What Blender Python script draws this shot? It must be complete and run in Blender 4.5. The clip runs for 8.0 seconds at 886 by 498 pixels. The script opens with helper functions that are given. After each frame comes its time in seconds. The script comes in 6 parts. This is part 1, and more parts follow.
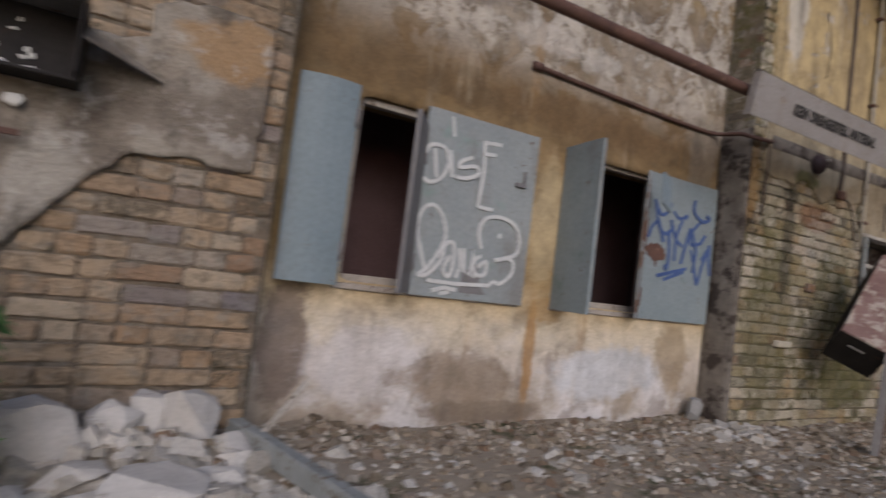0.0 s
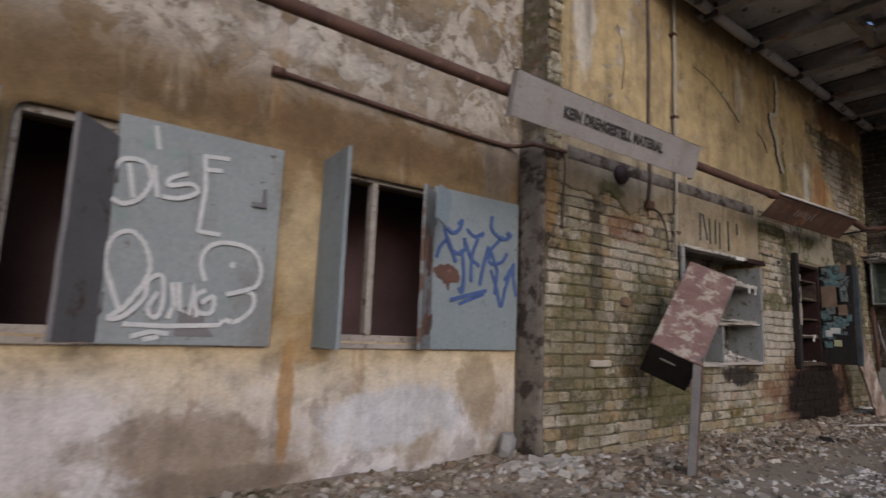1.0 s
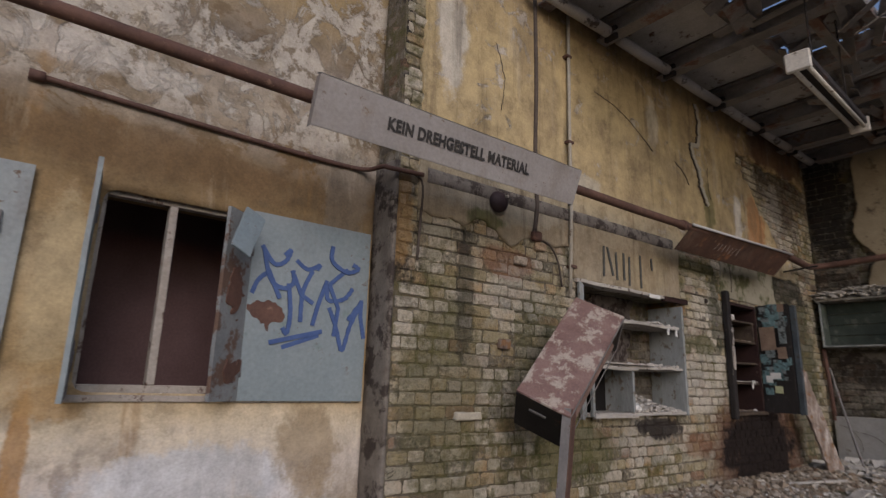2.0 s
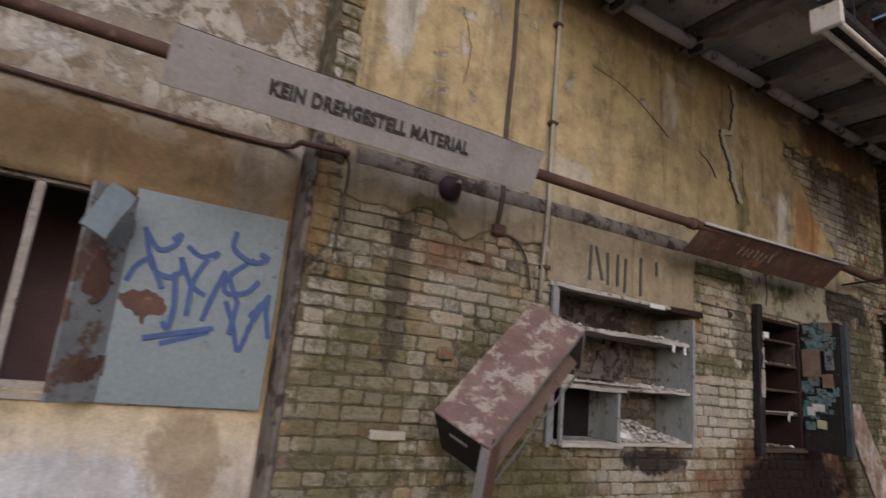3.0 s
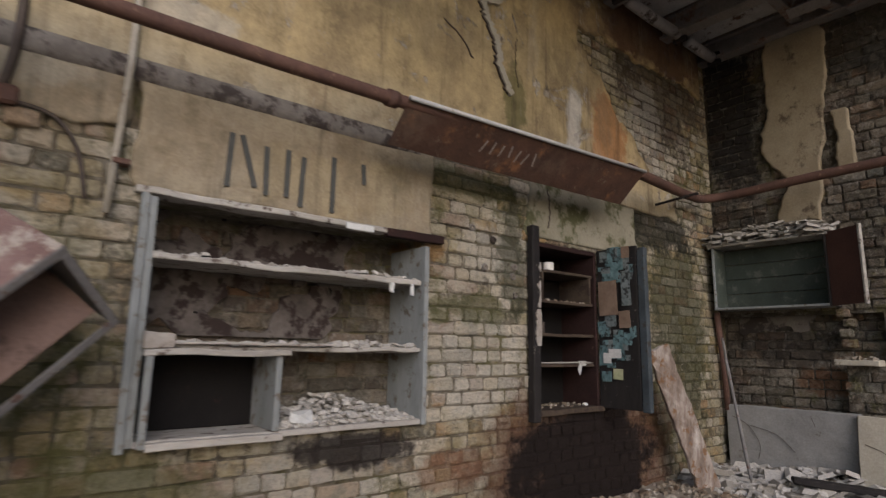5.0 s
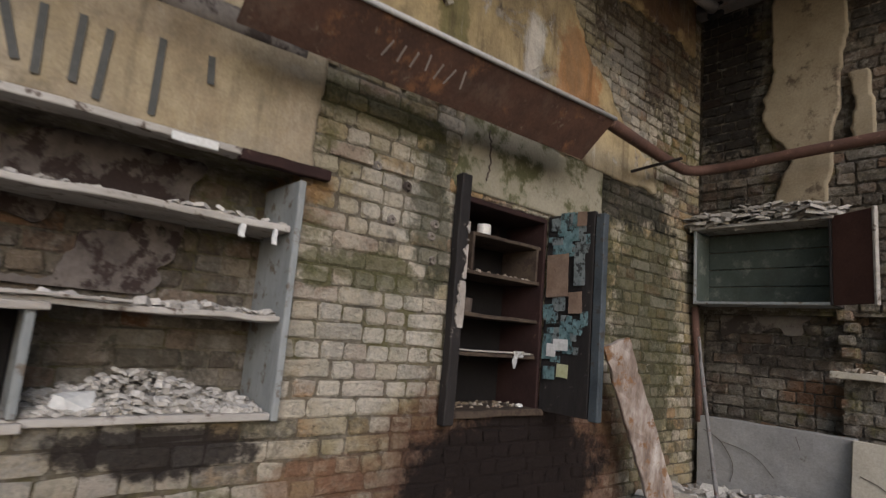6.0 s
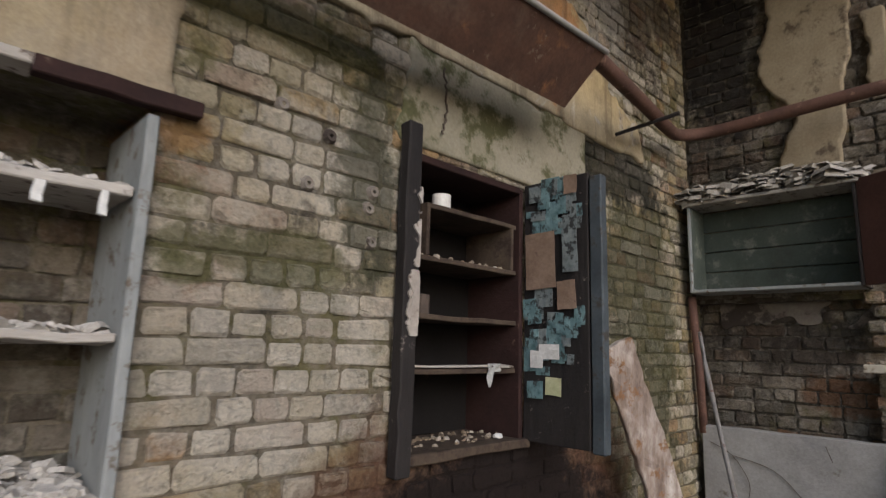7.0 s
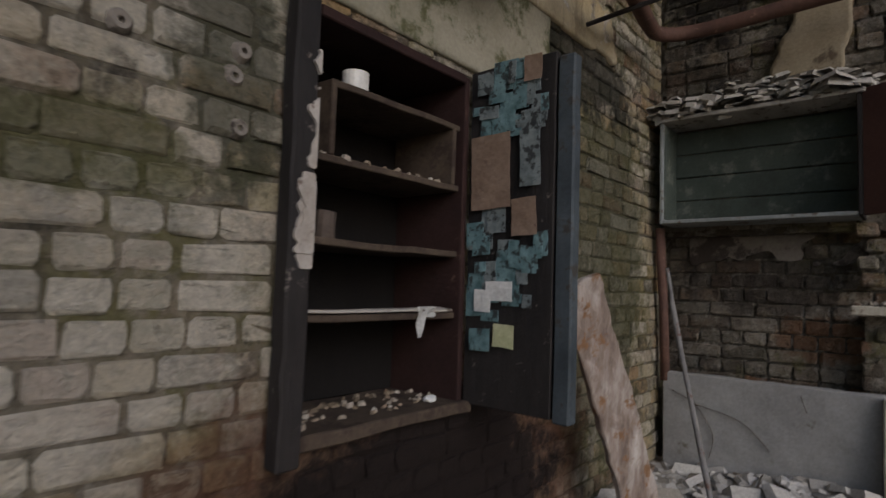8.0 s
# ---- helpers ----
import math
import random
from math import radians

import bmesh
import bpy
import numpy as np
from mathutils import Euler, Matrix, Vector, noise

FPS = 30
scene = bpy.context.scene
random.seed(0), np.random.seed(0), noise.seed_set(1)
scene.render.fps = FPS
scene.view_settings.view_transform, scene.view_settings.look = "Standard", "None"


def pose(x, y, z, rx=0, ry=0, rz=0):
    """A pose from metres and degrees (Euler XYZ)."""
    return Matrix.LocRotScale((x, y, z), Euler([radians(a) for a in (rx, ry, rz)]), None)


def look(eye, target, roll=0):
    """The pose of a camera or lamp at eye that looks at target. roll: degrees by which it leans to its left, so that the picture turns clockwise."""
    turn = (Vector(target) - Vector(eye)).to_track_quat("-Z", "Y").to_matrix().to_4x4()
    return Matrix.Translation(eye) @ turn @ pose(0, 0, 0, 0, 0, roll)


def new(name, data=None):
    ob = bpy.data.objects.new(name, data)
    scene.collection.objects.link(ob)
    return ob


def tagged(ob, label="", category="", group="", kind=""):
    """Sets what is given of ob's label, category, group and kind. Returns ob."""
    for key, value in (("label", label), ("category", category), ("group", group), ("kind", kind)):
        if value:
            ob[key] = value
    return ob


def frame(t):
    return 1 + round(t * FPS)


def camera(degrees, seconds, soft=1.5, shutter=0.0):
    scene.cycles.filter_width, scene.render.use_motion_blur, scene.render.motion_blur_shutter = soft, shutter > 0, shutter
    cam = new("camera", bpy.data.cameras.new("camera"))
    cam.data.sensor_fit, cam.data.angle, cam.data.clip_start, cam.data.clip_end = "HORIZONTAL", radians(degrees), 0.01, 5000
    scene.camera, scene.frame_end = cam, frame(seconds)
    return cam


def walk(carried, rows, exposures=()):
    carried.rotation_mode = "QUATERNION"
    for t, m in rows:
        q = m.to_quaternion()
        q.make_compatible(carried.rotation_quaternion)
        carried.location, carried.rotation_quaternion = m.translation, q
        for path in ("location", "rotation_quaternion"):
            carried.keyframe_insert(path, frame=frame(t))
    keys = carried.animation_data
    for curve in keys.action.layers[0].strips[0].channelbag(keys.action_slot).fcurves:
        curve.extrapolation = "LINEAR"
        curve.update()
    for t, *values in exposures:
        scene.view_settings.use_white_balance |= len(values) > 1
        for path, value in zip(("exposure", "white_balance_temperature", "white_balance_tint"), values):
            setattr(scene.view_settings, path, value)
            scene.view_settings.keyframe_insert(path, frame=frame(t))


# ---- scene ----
cam = camera(76.0, 8.0, soft=1.3, shutter=0.4)
ROWS = [
    (0.0, -0.157, -0.163, 0.628, 92.99, -7.02, -30.21),
    (0.5, 0.434, -0.242, 0.680, 94.78, -5.49, -36.42),
    (1.0, 0.977, -0.304, 0.634, 98.25, -2.26, -37.88),
    (1.5, 1.578, -0.513, 0.687, 99.12, 0.66, -40.36),
    (1.7, 1.792, -0.514, 0.649, 101.97, 0.16, -40.79),
    (2.8, 3.026, -0.593, 0.744, 103.29, -5.86, -31.32),
    (3.0, 3.204, -0.591, 0.802, 102.59, -5.31, -31.54),
    (3.5, 3.821, -0.505, 0.776, 101.46, -3.91, -34.63),
    (4.0, 4.366, -0.452, 0.771, 103.07, -3.37, -35.88),
    (4.5, 4.965, -0.414, 0.862, 102.86, -4.29, -34.98),
    (5.0, 5.492, -0.253, 0.845, 100.04, -0.95, -39.02),
    (5.2, 5.760, -0.194, 0.819, 100.76, -1.27, -38.83),
    (6.3, 6.691, 0.354, 0.827, 97.97, -5.84, -41.18),
    (6.5, 6.826, 0.523, 0.839, 97.33, -3.54, -43.81),
    (7.0, 7.111, 0.814, 0.839, 99.89, -1.68, -44.51),
    (7.5, 7.423, 1.057, 0.804, 93.71, -0.46, -45.51),
    (8.0, 7.670, 1.227, 0.846, 93.77, -1.86, -49.82),
]
walk(cam, [(t, pose(*row)) for t, *row in ROWS],
     [(0.0, -0.38, 6280, 19), (0.5, -0.45, 6280, 19), (1.5, -0.48, 6280, 19), (3.0, -0.38, 6320, 19), (3.5, -0.42, 6320, 18), (4.5, -0.18, 6350, 18),
      (5.0, -0.17, 6300, 17), (6.5, 0.10, 6200, 15), (7.0, 0.18, 6200, 15), (7.5, 0.38, 6150, 15), (8.0, -0.52, 6050, 15)])

# ---- light: an overcast sky that reaches in from the open side of the hall ----
SUN_UP, SUN_TURN = 25, 204
world = bpy.data.worlds.new("sky")
scene.world = world
world.use_nodes = True
wn = world.node_tree.nodes
sky = wn.new("ShaderNodeTexSky")
sky.sky_type, sky.sun_disc = "NISHITA", False
sky.sun_elevation, sky.sun_rotation = radians(SUN_UP), radians(SUN_TURN)
sky.air_density, sky.dust_density, sky.ozone_density = 1.0, 1.5, 1.0
wn["Background"].inputs[1].default_value = 0.15
world.node_tree.links.new(sky.outputs[0], wn["Background"].inputs[0])
sun = new("sun", bpy.data.lights.new("sun", "SUN"))
sun.data.energy, sun.data.angle, sun.data.color = 1.5, radians(35), (1.0, 0.985, 0.97)
sun.matrix_world = look((-4.0, -9.0, 4.6), (0.0, 0.0, 0.0))

# ---- materials ----
def tone(c):
    """A colour drawn a little towards its own grey."""
    g = 0.3 * c[0] + 0.6 * c[1] + 0.1 * c[2]
    return tuple(v + 0.12 * (g - v) for v in c)


def ramp(nt, stops, fac):
    node = nt.nodes.new("ShaderNodeValToRGB")
    els = node.color_ramp.elements
    while len(els) < len(stops):
        els.new(0.5)
    for el, (pos, col) in zip(els, stops):
        el.position, el.color = pos, (*tone(col), 1)
    nt.links.new(fac, node.inputs[0])
    return node.outputs[0]


def math_node(nt, op, a, b=None, c=None):
    node = nt.nodes.new("ShaderNodeMath")
    node.operation = op
    for i, v in enumerate((a, b, c)):
        if v is None:
            continue
        if isinstance(v, (int, float)):
            node.inputs[i].default_value = v
        else:
            nt.links.new(v, node.inputs[i])
    return node.outputs[0]


def mix(nt, fac, a, b, mode="MIX"):
    node = nt.nodes.new("ShaderNodeMix")
    node.data_type, node.blend_type = "RGBA", mode
    for sock, v in ((node.inputs[0], fac), (node.inputs[6], a), (node.inputs[7], b)):
        if isinstance(v, (int, float)):
            sock.default_value = v
        elif isinstance(v, tuple):
            sock.default_value = (*tone(v), 1)
        else:
            nt.links.new(v, sock)
    return node.outputs[2]


def noise_at(nt, scale, detail=6, rough=0.6, stretch=(1, 1, 1), warp=0.0):
    geo = nt.nodes.new("ShaderNodeNewGeometry")
    mp = nt.nodes.new("ShaderNodeMapping")
    mp.inputs["Scale"].default_value = stretch
    nt.links.new(geo.outputs["Position"], mp.inputs[0])
    node = nt.nodes.new("ShaderNodeTexNoise")
    node.inputs["Scale"].default_value, node.inputs["Detail"].default_value = scale, detail
    node.inputs["Roughness"].default_value, node.inputs["Distortion"].default_value = rough, warp
    nt.links.new(mp.outputs[0], node.inputs[0])
    return node.outputs[0]


def step(nt, fac, lo, hi):
    node = nt.nodes.new("ShaderNodeMapRange")
    node.interpolation_type = "SMOOTHSTEP"
    node.inputs[1].default_value, node.inputs[2].default_value = lo, hi
    nt.links.new(fac, node.inputs[0])
    return node.outputs[0]


def axis(nt, which):
    geo = nt.nodes.new("ShaderNodeNewGeometry")
    sep = nt.nodes.new("ShaderNodeSeparateXYZ")
    nt.links.new(geo.outputs["Position"], sep.inputs[0])
    return sep.outputs[which]


def base(name, rough=0.9, metal=0.0):
    m = bpy.data.materials.new(name)
    m.use_nodes = True
    b = m.node_tree.nodes["Principled BSDF"]
    b.inputs["Roughness"].default_value, b.inputs["Metallic"].default_value = rough, metal
    b.inputs["Specular IOR Level"].default_value = 0.25
    return m, m.node_tree, b


def finish(nt, b, col, height=None, strength=0.3, dist=0.01):
    nt.links.new(col, b.inputs["Base Color"])
    if height is not None:
        bump = nt.nodes.new("ShaderNodeBump")
        bump.inputs["Strength"].default_value, bump.inputs["Distance"].default_value = strength, dist
        nt.links.new(height, bump.inputs["Height"])
        nt.links.new(bump.outputs[0], b.inputs["Normal"])


def worn(name, tones, scale=3.0, patch=None, patch_scale=6.0, patch_at=(0.55, 0.62), rough=0.85, metal=0.0,
         grain=60.0, bump=0.4, stretch=(1, 1, 1), specks=None):
    """A weathered surface: soft tones, patches of a second colour, and fine grain."""
    m, nt, b = base(name, rough, metal)
    big, fine = noise_at(nt, scale, 8, 0.65, stretch), noise_at(nt, grain, 4, 0.6, stretch)
    n = len(tones)
    col = ramp(nt, [(0.3 + 0.4 * i / max(n - 1, 1), t) for i, t in enumerate(tones)], big)
    if patch:
        col = mix(nt, step(nt, noise_at(nt, patch_scale, 9, 0.7), *patch_at), col, patch)
    if specks:
        col = mix(nt, math_node(nt, "MULTIPLY", step(nt, noise_at(nt, 2.0, 8, 0.7, (1, 1, 0.5)), 0.50, 0.64), 0.35), col, specks)
        col = mix(nt, math_node(nt, "MULTIPLY", step(nt, noise_at(nt, 16, 9, 0.75), 0.60, 0.64), step(nt, noise_at(nt, 3.0, 5), 0.45, 0.6)), col, specks)
    col = mix(nt, 0.35, col, ramp(nt, [(0.3, (0.45,) * 3), (0.7, (1.0,) * 3)], fine), "MULTIPLY")
    finish(nt, b, col, math_node(nt, "ADD", fine, noise_at(nt, patch_scale, 9, 0.7)), bump, 0.006)
    return m


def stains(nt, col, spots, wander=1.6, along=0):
    """Stains and darkened areas, each with a shape of its own: x, z, half width, half height, strength, colour."""
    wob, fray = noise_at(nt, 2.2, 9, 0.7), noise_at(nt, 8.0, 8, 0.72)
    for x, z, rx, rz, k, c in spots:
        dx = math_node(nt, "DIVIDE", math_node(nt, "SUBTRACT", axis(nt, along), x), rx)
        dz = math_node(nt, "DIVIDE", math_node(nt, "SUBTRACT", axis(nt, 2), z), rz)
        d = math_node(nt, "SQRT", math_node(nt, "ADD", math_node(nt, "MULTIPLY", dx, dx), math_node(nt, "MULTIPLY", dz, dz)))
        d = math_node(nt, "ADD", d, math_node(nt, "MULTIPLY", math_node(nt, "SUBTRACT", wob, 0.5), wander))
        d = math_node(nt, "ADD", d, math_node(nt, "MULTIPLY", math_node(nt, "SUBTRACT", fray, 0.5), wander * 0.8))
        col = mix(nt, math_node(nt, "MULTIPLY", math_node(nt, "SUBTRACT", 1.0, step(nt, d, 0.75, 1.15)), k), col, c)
    return col


def brick_material(name, tones, moss=0.5, soot=0.5, tar=False, chalky=1.0, spots=(), along=0):
    """Old bricks: a tone for each, lime bloom, moss, soot and, under the cupboard, spilt tar."""
    m, nt, b = base(name, 0.95)
    info, geo = nt.nodes.new("ShaderNodeObjectInfo"), nt.nodes.new("ShaderNodeNewGeometry")
    rnd = math_node(nt, "FRACT", math_node(nt, "ADD", info.outputs["Random"], geo.outputs["Random Per Island"]))
    rnd2 = math_node(nt, "FRACT", math_node(nt, "MULTIPLY", rnd, 7.31))
    rnd3 = math_node(nt, "FRACT", math_node(nt, "MULTIPLY", rnd, 23.7))
    col = ramp(nt, [((i + 0.5) / len(tones), t) for i, t in enumerate(tones)], rnd)
    blot = noise_at(nt, 14, 8, 0.7)
    col = mix(nt, math_node(nt, "MULTIPLY", step(nt, blot, 0.46, 0.66), 0.6), col, (0.58, 0.51, 0.37) if chalky > 0.5 else (0.44, 0.40, 0.33))
    ruddy = math_node(nt, "MULTIPLY", step(nt, noise_at(nt, 1.2, 5, 0.6, (1, 1, 1.4)), 0.50, 0.62), step(nt, rnd2, 0.45, 0.6))
    col = mix(nt, math_node(nt, "MULTIPLY", ruddy, 0.75 * chalky), col, (0.52, 0.31, 0.12))
    chalk = math_node(nt, "MULTIPLY", step(nt, noise_at(nt, 0.8, 5), 0.42, 0.56), step(nt, rnd3, 0.48, 0.56))
    col = mix(nt, math_node(nt, "MULTIPLY", chalk, chalky * 0.92), col, (0.76, 0.68, 0.53))
    col = mix(nt, math_node(nt, "MULTIPLY", step(nt, noise_at(nt, 17, 6, 0.65), 0.52, 0.66), 0.45), col, (0.13, 0.105, 0.07))
    mossy = math_node(nt, "MULTIPLY", step(nt, noise_at(nt, 1.6, 8, 0.7), 0.62 - 0.2 * moss, 0.74 - 0.2 * moss), step(nt, noise_at(nt, 9, 7, 0.7), 0.38, 0.58))
    col = mix(nt, math_node(nt, "MULTIPLY", mossy, 0.80), col, (0.165, 0.15, 0.04))
    dark = math_node(nt, "MULTIPLY", step(nt, noise_at(nt, 2.3, 9, 0.72, (1, 1, 0.7)), 0.66 - 0.18 * soot, 0.78 - 0.18 * soot), step(nt, noise_at(nt, 12, 7, 0.7), 0.34, 0.56))
    col = mix(nt, math_node(nt, "MULTIPLY", dark, 0.88), col, (0.032, 0.028, 0.022))
    smear = math_node(nt, "MULTIPLY", step(nt, noise_at(nt, 3.1, 9, 0.72, (1, 1, 1), 0.5), 0.56, 0.62), step(nt, noise_at(nt, 22, 7, 0.7), 0.40, 0.54))
    col = mix(nt, math_node(nt, "MULTIPLY", smear, 0.7 if chalky > 0.5 else 0.35), col, (0.44, 0.40, 0.31) if chalky > 0.5 else (0.21, 0.17, 0.12))
    sooted = math_node(nt, "MULTIPLY", step(nt, math_node(nt, "FRACT", math_node(nt, "MULTIPLY", rnd, 51.3)), 0.80, 0.88), step(nt, noise_at(nt, 26, 7, 0.7), 0.36, 0.56))
    col = mix(nt, math_node(nt, "MULTIPLY", sooted, 0.7), col, (0.12, 0.105, 0.075))
    crust = math_node(nt, "MULTIPLY", step(nt, noise_at(nt, 5.5, 10, 0.76, (1, 1, 1), 0.8), 0.57, 0.62), step(nt, noise_at(nt, 1.1, 4), 0.46, 0.56))
    col = mix(nt, math_node(nt, "MULTIPLY", crust, 0.75), col, (0.075, 0.07, 0.04))
    col = stains(nt, col, spots, 2.0, along)
    if tar:
        wob = noise_at(nt, 3.5, 9, 0.72)
        dx = math_node(nt, "DIVIDE", math_node(nt, "SUBTRACT", axis(nt, 0), 9.20), 0.98)
        dz = math_node(nt, "DIVIDE", math_node(nt, "SUBTRACT", axis(nt, 2), 0.0), 0.60)
        d = math_node(nt, "ADD", math_node(nt, "MULTIPLY", dx, dx), math_node(nt, "MULTIPLY", dz, dz))
        d = math_node(nt, "ADD", d, math_node(nt, "MULTIPLY", math_node(nt, "SUBTRACT", wob, 0.5), 2.6))
        col = mix(nt, math_node(nt, "MULTIPLY", math_node(nt, "SUBTRACT", 1.0, step(nt, d, 0.9, 1.9)), 0.8), col, (0.17, 0.07, 0.034))
        col = mix(nt, math_node(nt, "SUBTRACT", 1.0, step(nt, d, 0.5, 1.0)), col, (0.024, 0.015, 0.012))
    fine = noise_at(nt, 80, 6, 0.72)
    pits = noise_at(nt, 38, 8, 0.75)
    col = mix(nt, 0.38, col, ramp(nt, [(0.36, (0.30,) * 3), (0.50, (1.0,) * 3)], pits), "MULTIPLY")
    col = mix(nt, 0.35, col, ramp(nt, [(0.32, (0.35,) * 3), (0.62, (1.0,) * 3)], fine), "MULTIPLY")
    finish(nt, b, col, math_node(nt, "ADD", math_node(nt, "ADD", fine, math_node(nt, "MULTIPLY", pits, 2.0)), math_node(nt, "MULTIPLY", blot, 3.0)), 1.0, 0.014)
    return m


def plaster_material(name, bands, low, high, wobble=0.5, flakes=(0.55, 0.50, 0.42), flake_at=(0.56, 0.62), flake_low=2.1, streak=0.35, salt=False, spots=()):
    """Old lime wash: bands of tone that wander with height, flaked patches and rain streaks."""
    m, nt, b = base(name, 0.95)
    wob, fine = noise_at(nt, 1.3, 7, 0.62), noise_at(nt, 70, 5, 0.65)
    z = math_node(nt, "ADD", axis(nt, 2), math_node(nt, "MULTIPLY", math_node(nt, "SUBTRACT", wob, 0.5), wobble * 2))
    t = math_node(nt, "DIVIDE", math_node(nt, "SUBTRACT", z, low), high - low)
    col = ramp(nt, [((h - low) / (high - low), c) for h, c in bands], t)
    mid = noise_at(nt, 4.5, 9, 0.7)
    col = mix(nt, math_node(nt, "MULTIPLY", step(nt, mid, 0.5, 0.66), 0.5), col, (0.20, 0.145, 0.075))
    if salt:
        low_z = math_node(nt, "SUBTRACT", 1.0, step(nt, axis(nt, 2), 0.12, 0.5))
        col = mix(nt, math_node(nt, "MULTIPLY", step(nt, noise_at(nt, 1.3, 7, 0.62), 0.45, 0.56), math_node(nt, "MULTIPLY", low_z, 0.9)), col, (0.70, 0.68, 0.67))
        col = mix(nt, math_node(nt, "MULTIPLY", step(nt, noise_at(nt, 2.1, 8, 0.65, (1, 1, 1), 0.4), 0.53, 0.60), math_node(nt, "MULTIPLY", low_z, 0.55)), col, (0.27, 0.21, 0.165))
        rust = step(nt, noise_at(nt, 4.0, 6, 0.6, (1, 1, 0.14)), 0.60, 0.70)
        col = mix(nt, math_node(nt, "MULTIPLY", rust, 0.6), col, (0.36, 0.20, 0.06))
        blots = step(nt, noise_at(nt, 2.4, 9, 0.68, (1, 1, 1.3), 0.3), 0.52, 0.60)
        col = mix(nt, math_node(nt, "MULTIPLY", blots, math_node(nt, "MULTIPLY", step(nt, axis(nt, 2), 1.5, 1.8), 0.7)), col, (0.17, 0.11, 0.05))
    fl = math_node(nt, "MULTIPLY", step(nt, noise_at(nt, 3.4, 10, 0.72, (1, 1, 1), 0.6), *flake_at), step(nt, axis(nt, 2), flake_low - 0.25, flake_low + 0.25))
    col = mix(nt, math_node(nt, "MULTIPLY", fl, 0.85), col, flakes)
    col = mix(nt, math_node(nt, "MULTIPLY", fl, step(nt, noise_at(nt, 11, 8, 0.7), 0.5, 0.6)), col, (0.24, 0.19, 0.13))
    col = stains(nt, col, spots)
    broad = step(nt, noise_at(nt, 1.7, 9, 0.7, (1, 1, 0.55), 0.5), 0.48, 0.62)
    col = mix(nt, math_node(nt, "MULTIPLY", broad, 0.5 if not salt else 0.2), col, (0.25, 0.18, 0.10))
    wash = step(nt, noise_at(nt, 3.2, 8, 0.68, (1, 1, 0.2), 0.3), 0.55, 0.70)
    col = mix(nt, math_node(nt, "MULTIPLY", wash, 0.45), col, (0.58, 0.49, 0.34))
    st = step(nt, noise_at(nt, 9, 6, 0.6, (1, 1, 0.07)), 0.52, 0.72)
    col = mix(nt, math_node(nt, "MULTIPLY", st, streak), col, (0.075, 0.055, 0.035))
    pale = step(nt, noise_at(nt, 12, 6, 0.7, (1, 1, 0.12)), 0.64, 0.74)
    col = mix(nt, math_node(nt, "MULTIPLY", pale, 0.45), col, (0.55, 0.50, 0.40))
    col = mix(nt, 0.3, col, ramp(nt, [(0.32, (0.4,) * 3), (0.62, (1.0,) * 3)], fine), "MULTIPLY")
    col = mix(nt, 0.5, col, ramp(nt, [(0.36, (0.45,) * 3), (0.60, (1.0,) * 3)], noise_at(nt, 7, 10, 0.75)), "MULTIPLY")
    finish(nt, b, col, math_node(nt, "ADD", math_node(nt, "MULTIPLY", fl, -1.2), math_node(nt, "ADD", math_node(nt, "MULTIPLY", fine, 0.4), math_node(nt, "MULTIPLY", mid, 2.0))), 0.6, 0.012)
    return m


BUFF = [(0.46, 0.35, 0.17), (0.50, 0.42, 0.23), (0.38, 0.31, 0.16), (0.60, 0.53, 0.37), (0.47, 0.37, 0.19), (0.42, 0.38, 0.27),
        (0.55, 0.46, 0.27), (0.52, 0.36, 0.17), (0.64, 0.58, 0.45), (0.36, 0.22, 0.13)]
MOSS, SOOT_AND_DARK, LIME, RUSTY = (0.13, 0.13, 0.03), (0.035, 0.033, 0.026), (0.62, 0.59, 0.52), (0.40, 0.21, 0.06)
# the spots beyond x 9.4 darken the wall towards the end corner
WALL_SPOTS = [(4.16, 1.75, 0.10, 0.30, 0.7, (0.46, 0.27, 0.09)), (4.55, 0.6, 0.35, 0.9, 0.5, (0.16, 0.145, 0.045)), (5.2, 1.55, 0.3, 0.12, 0.6, (0.36, 0.16, 0.08)), (4.75, 1.25, 0.10, 0.45, 0.6, SOOT_AND_DARK), (6.0, 0.15, 0.6, 0.25, 0.6, MOSS), (6.9, 0.2, 0.5, 0.2, 0.42, LIME),
              (7.16, 0.30, 0.36, 0.10, 0.92, (0.03, 0.022, 0.02)), (7.68, 1.46, 0.12, 0.10, 0.7, RUSTY), (8.05, 0.78, 0.50, 0.34, 0.55, (0.72, 0.67, 0.56)), (8.15, 1.50, 0.35, 0.20, 0.5, (0.70, 0.65, 0.54)), (7.85, 1.32, 0.18, 0.10, 0.5, (0.70, 0.62, 0.48)), (7.9, 0.12, 0.3, 0.12, 0.5, (0.34, 0.15, 0.06)), (7.75, 1.05, 0.10, 0.05, 0.7, MOSS), (5.55, 0.95, 0.3, 0.5, 0.4, MOSS), (5.3, 1.35, 0.35, 0.2, 0.35, LIME), (8.05, 1.12, 0.4, 0.10, 0.65, MOSS), (8.40, 1.5, 0.16, 0.5, 0.7, (0.07, 0.075, 0.04)),
              (7.95, 1.95, 0.5, 0.10, 0.6, MOSS), (9.8, 1.4, 0.35, 0.9, 0.75, (0.085, 0.09, 0.03)), (10.6, 0.8, 0.5, 1.2, 0.7, (0.07, 0.075, 0.03)), (10.2, 2.0, 0.8, 0.22, 0.8, SOOT_AND_DARK), 
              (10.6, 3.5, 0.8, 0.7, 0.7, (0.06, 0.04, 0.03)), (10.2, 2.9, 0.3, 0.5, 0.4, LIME)]
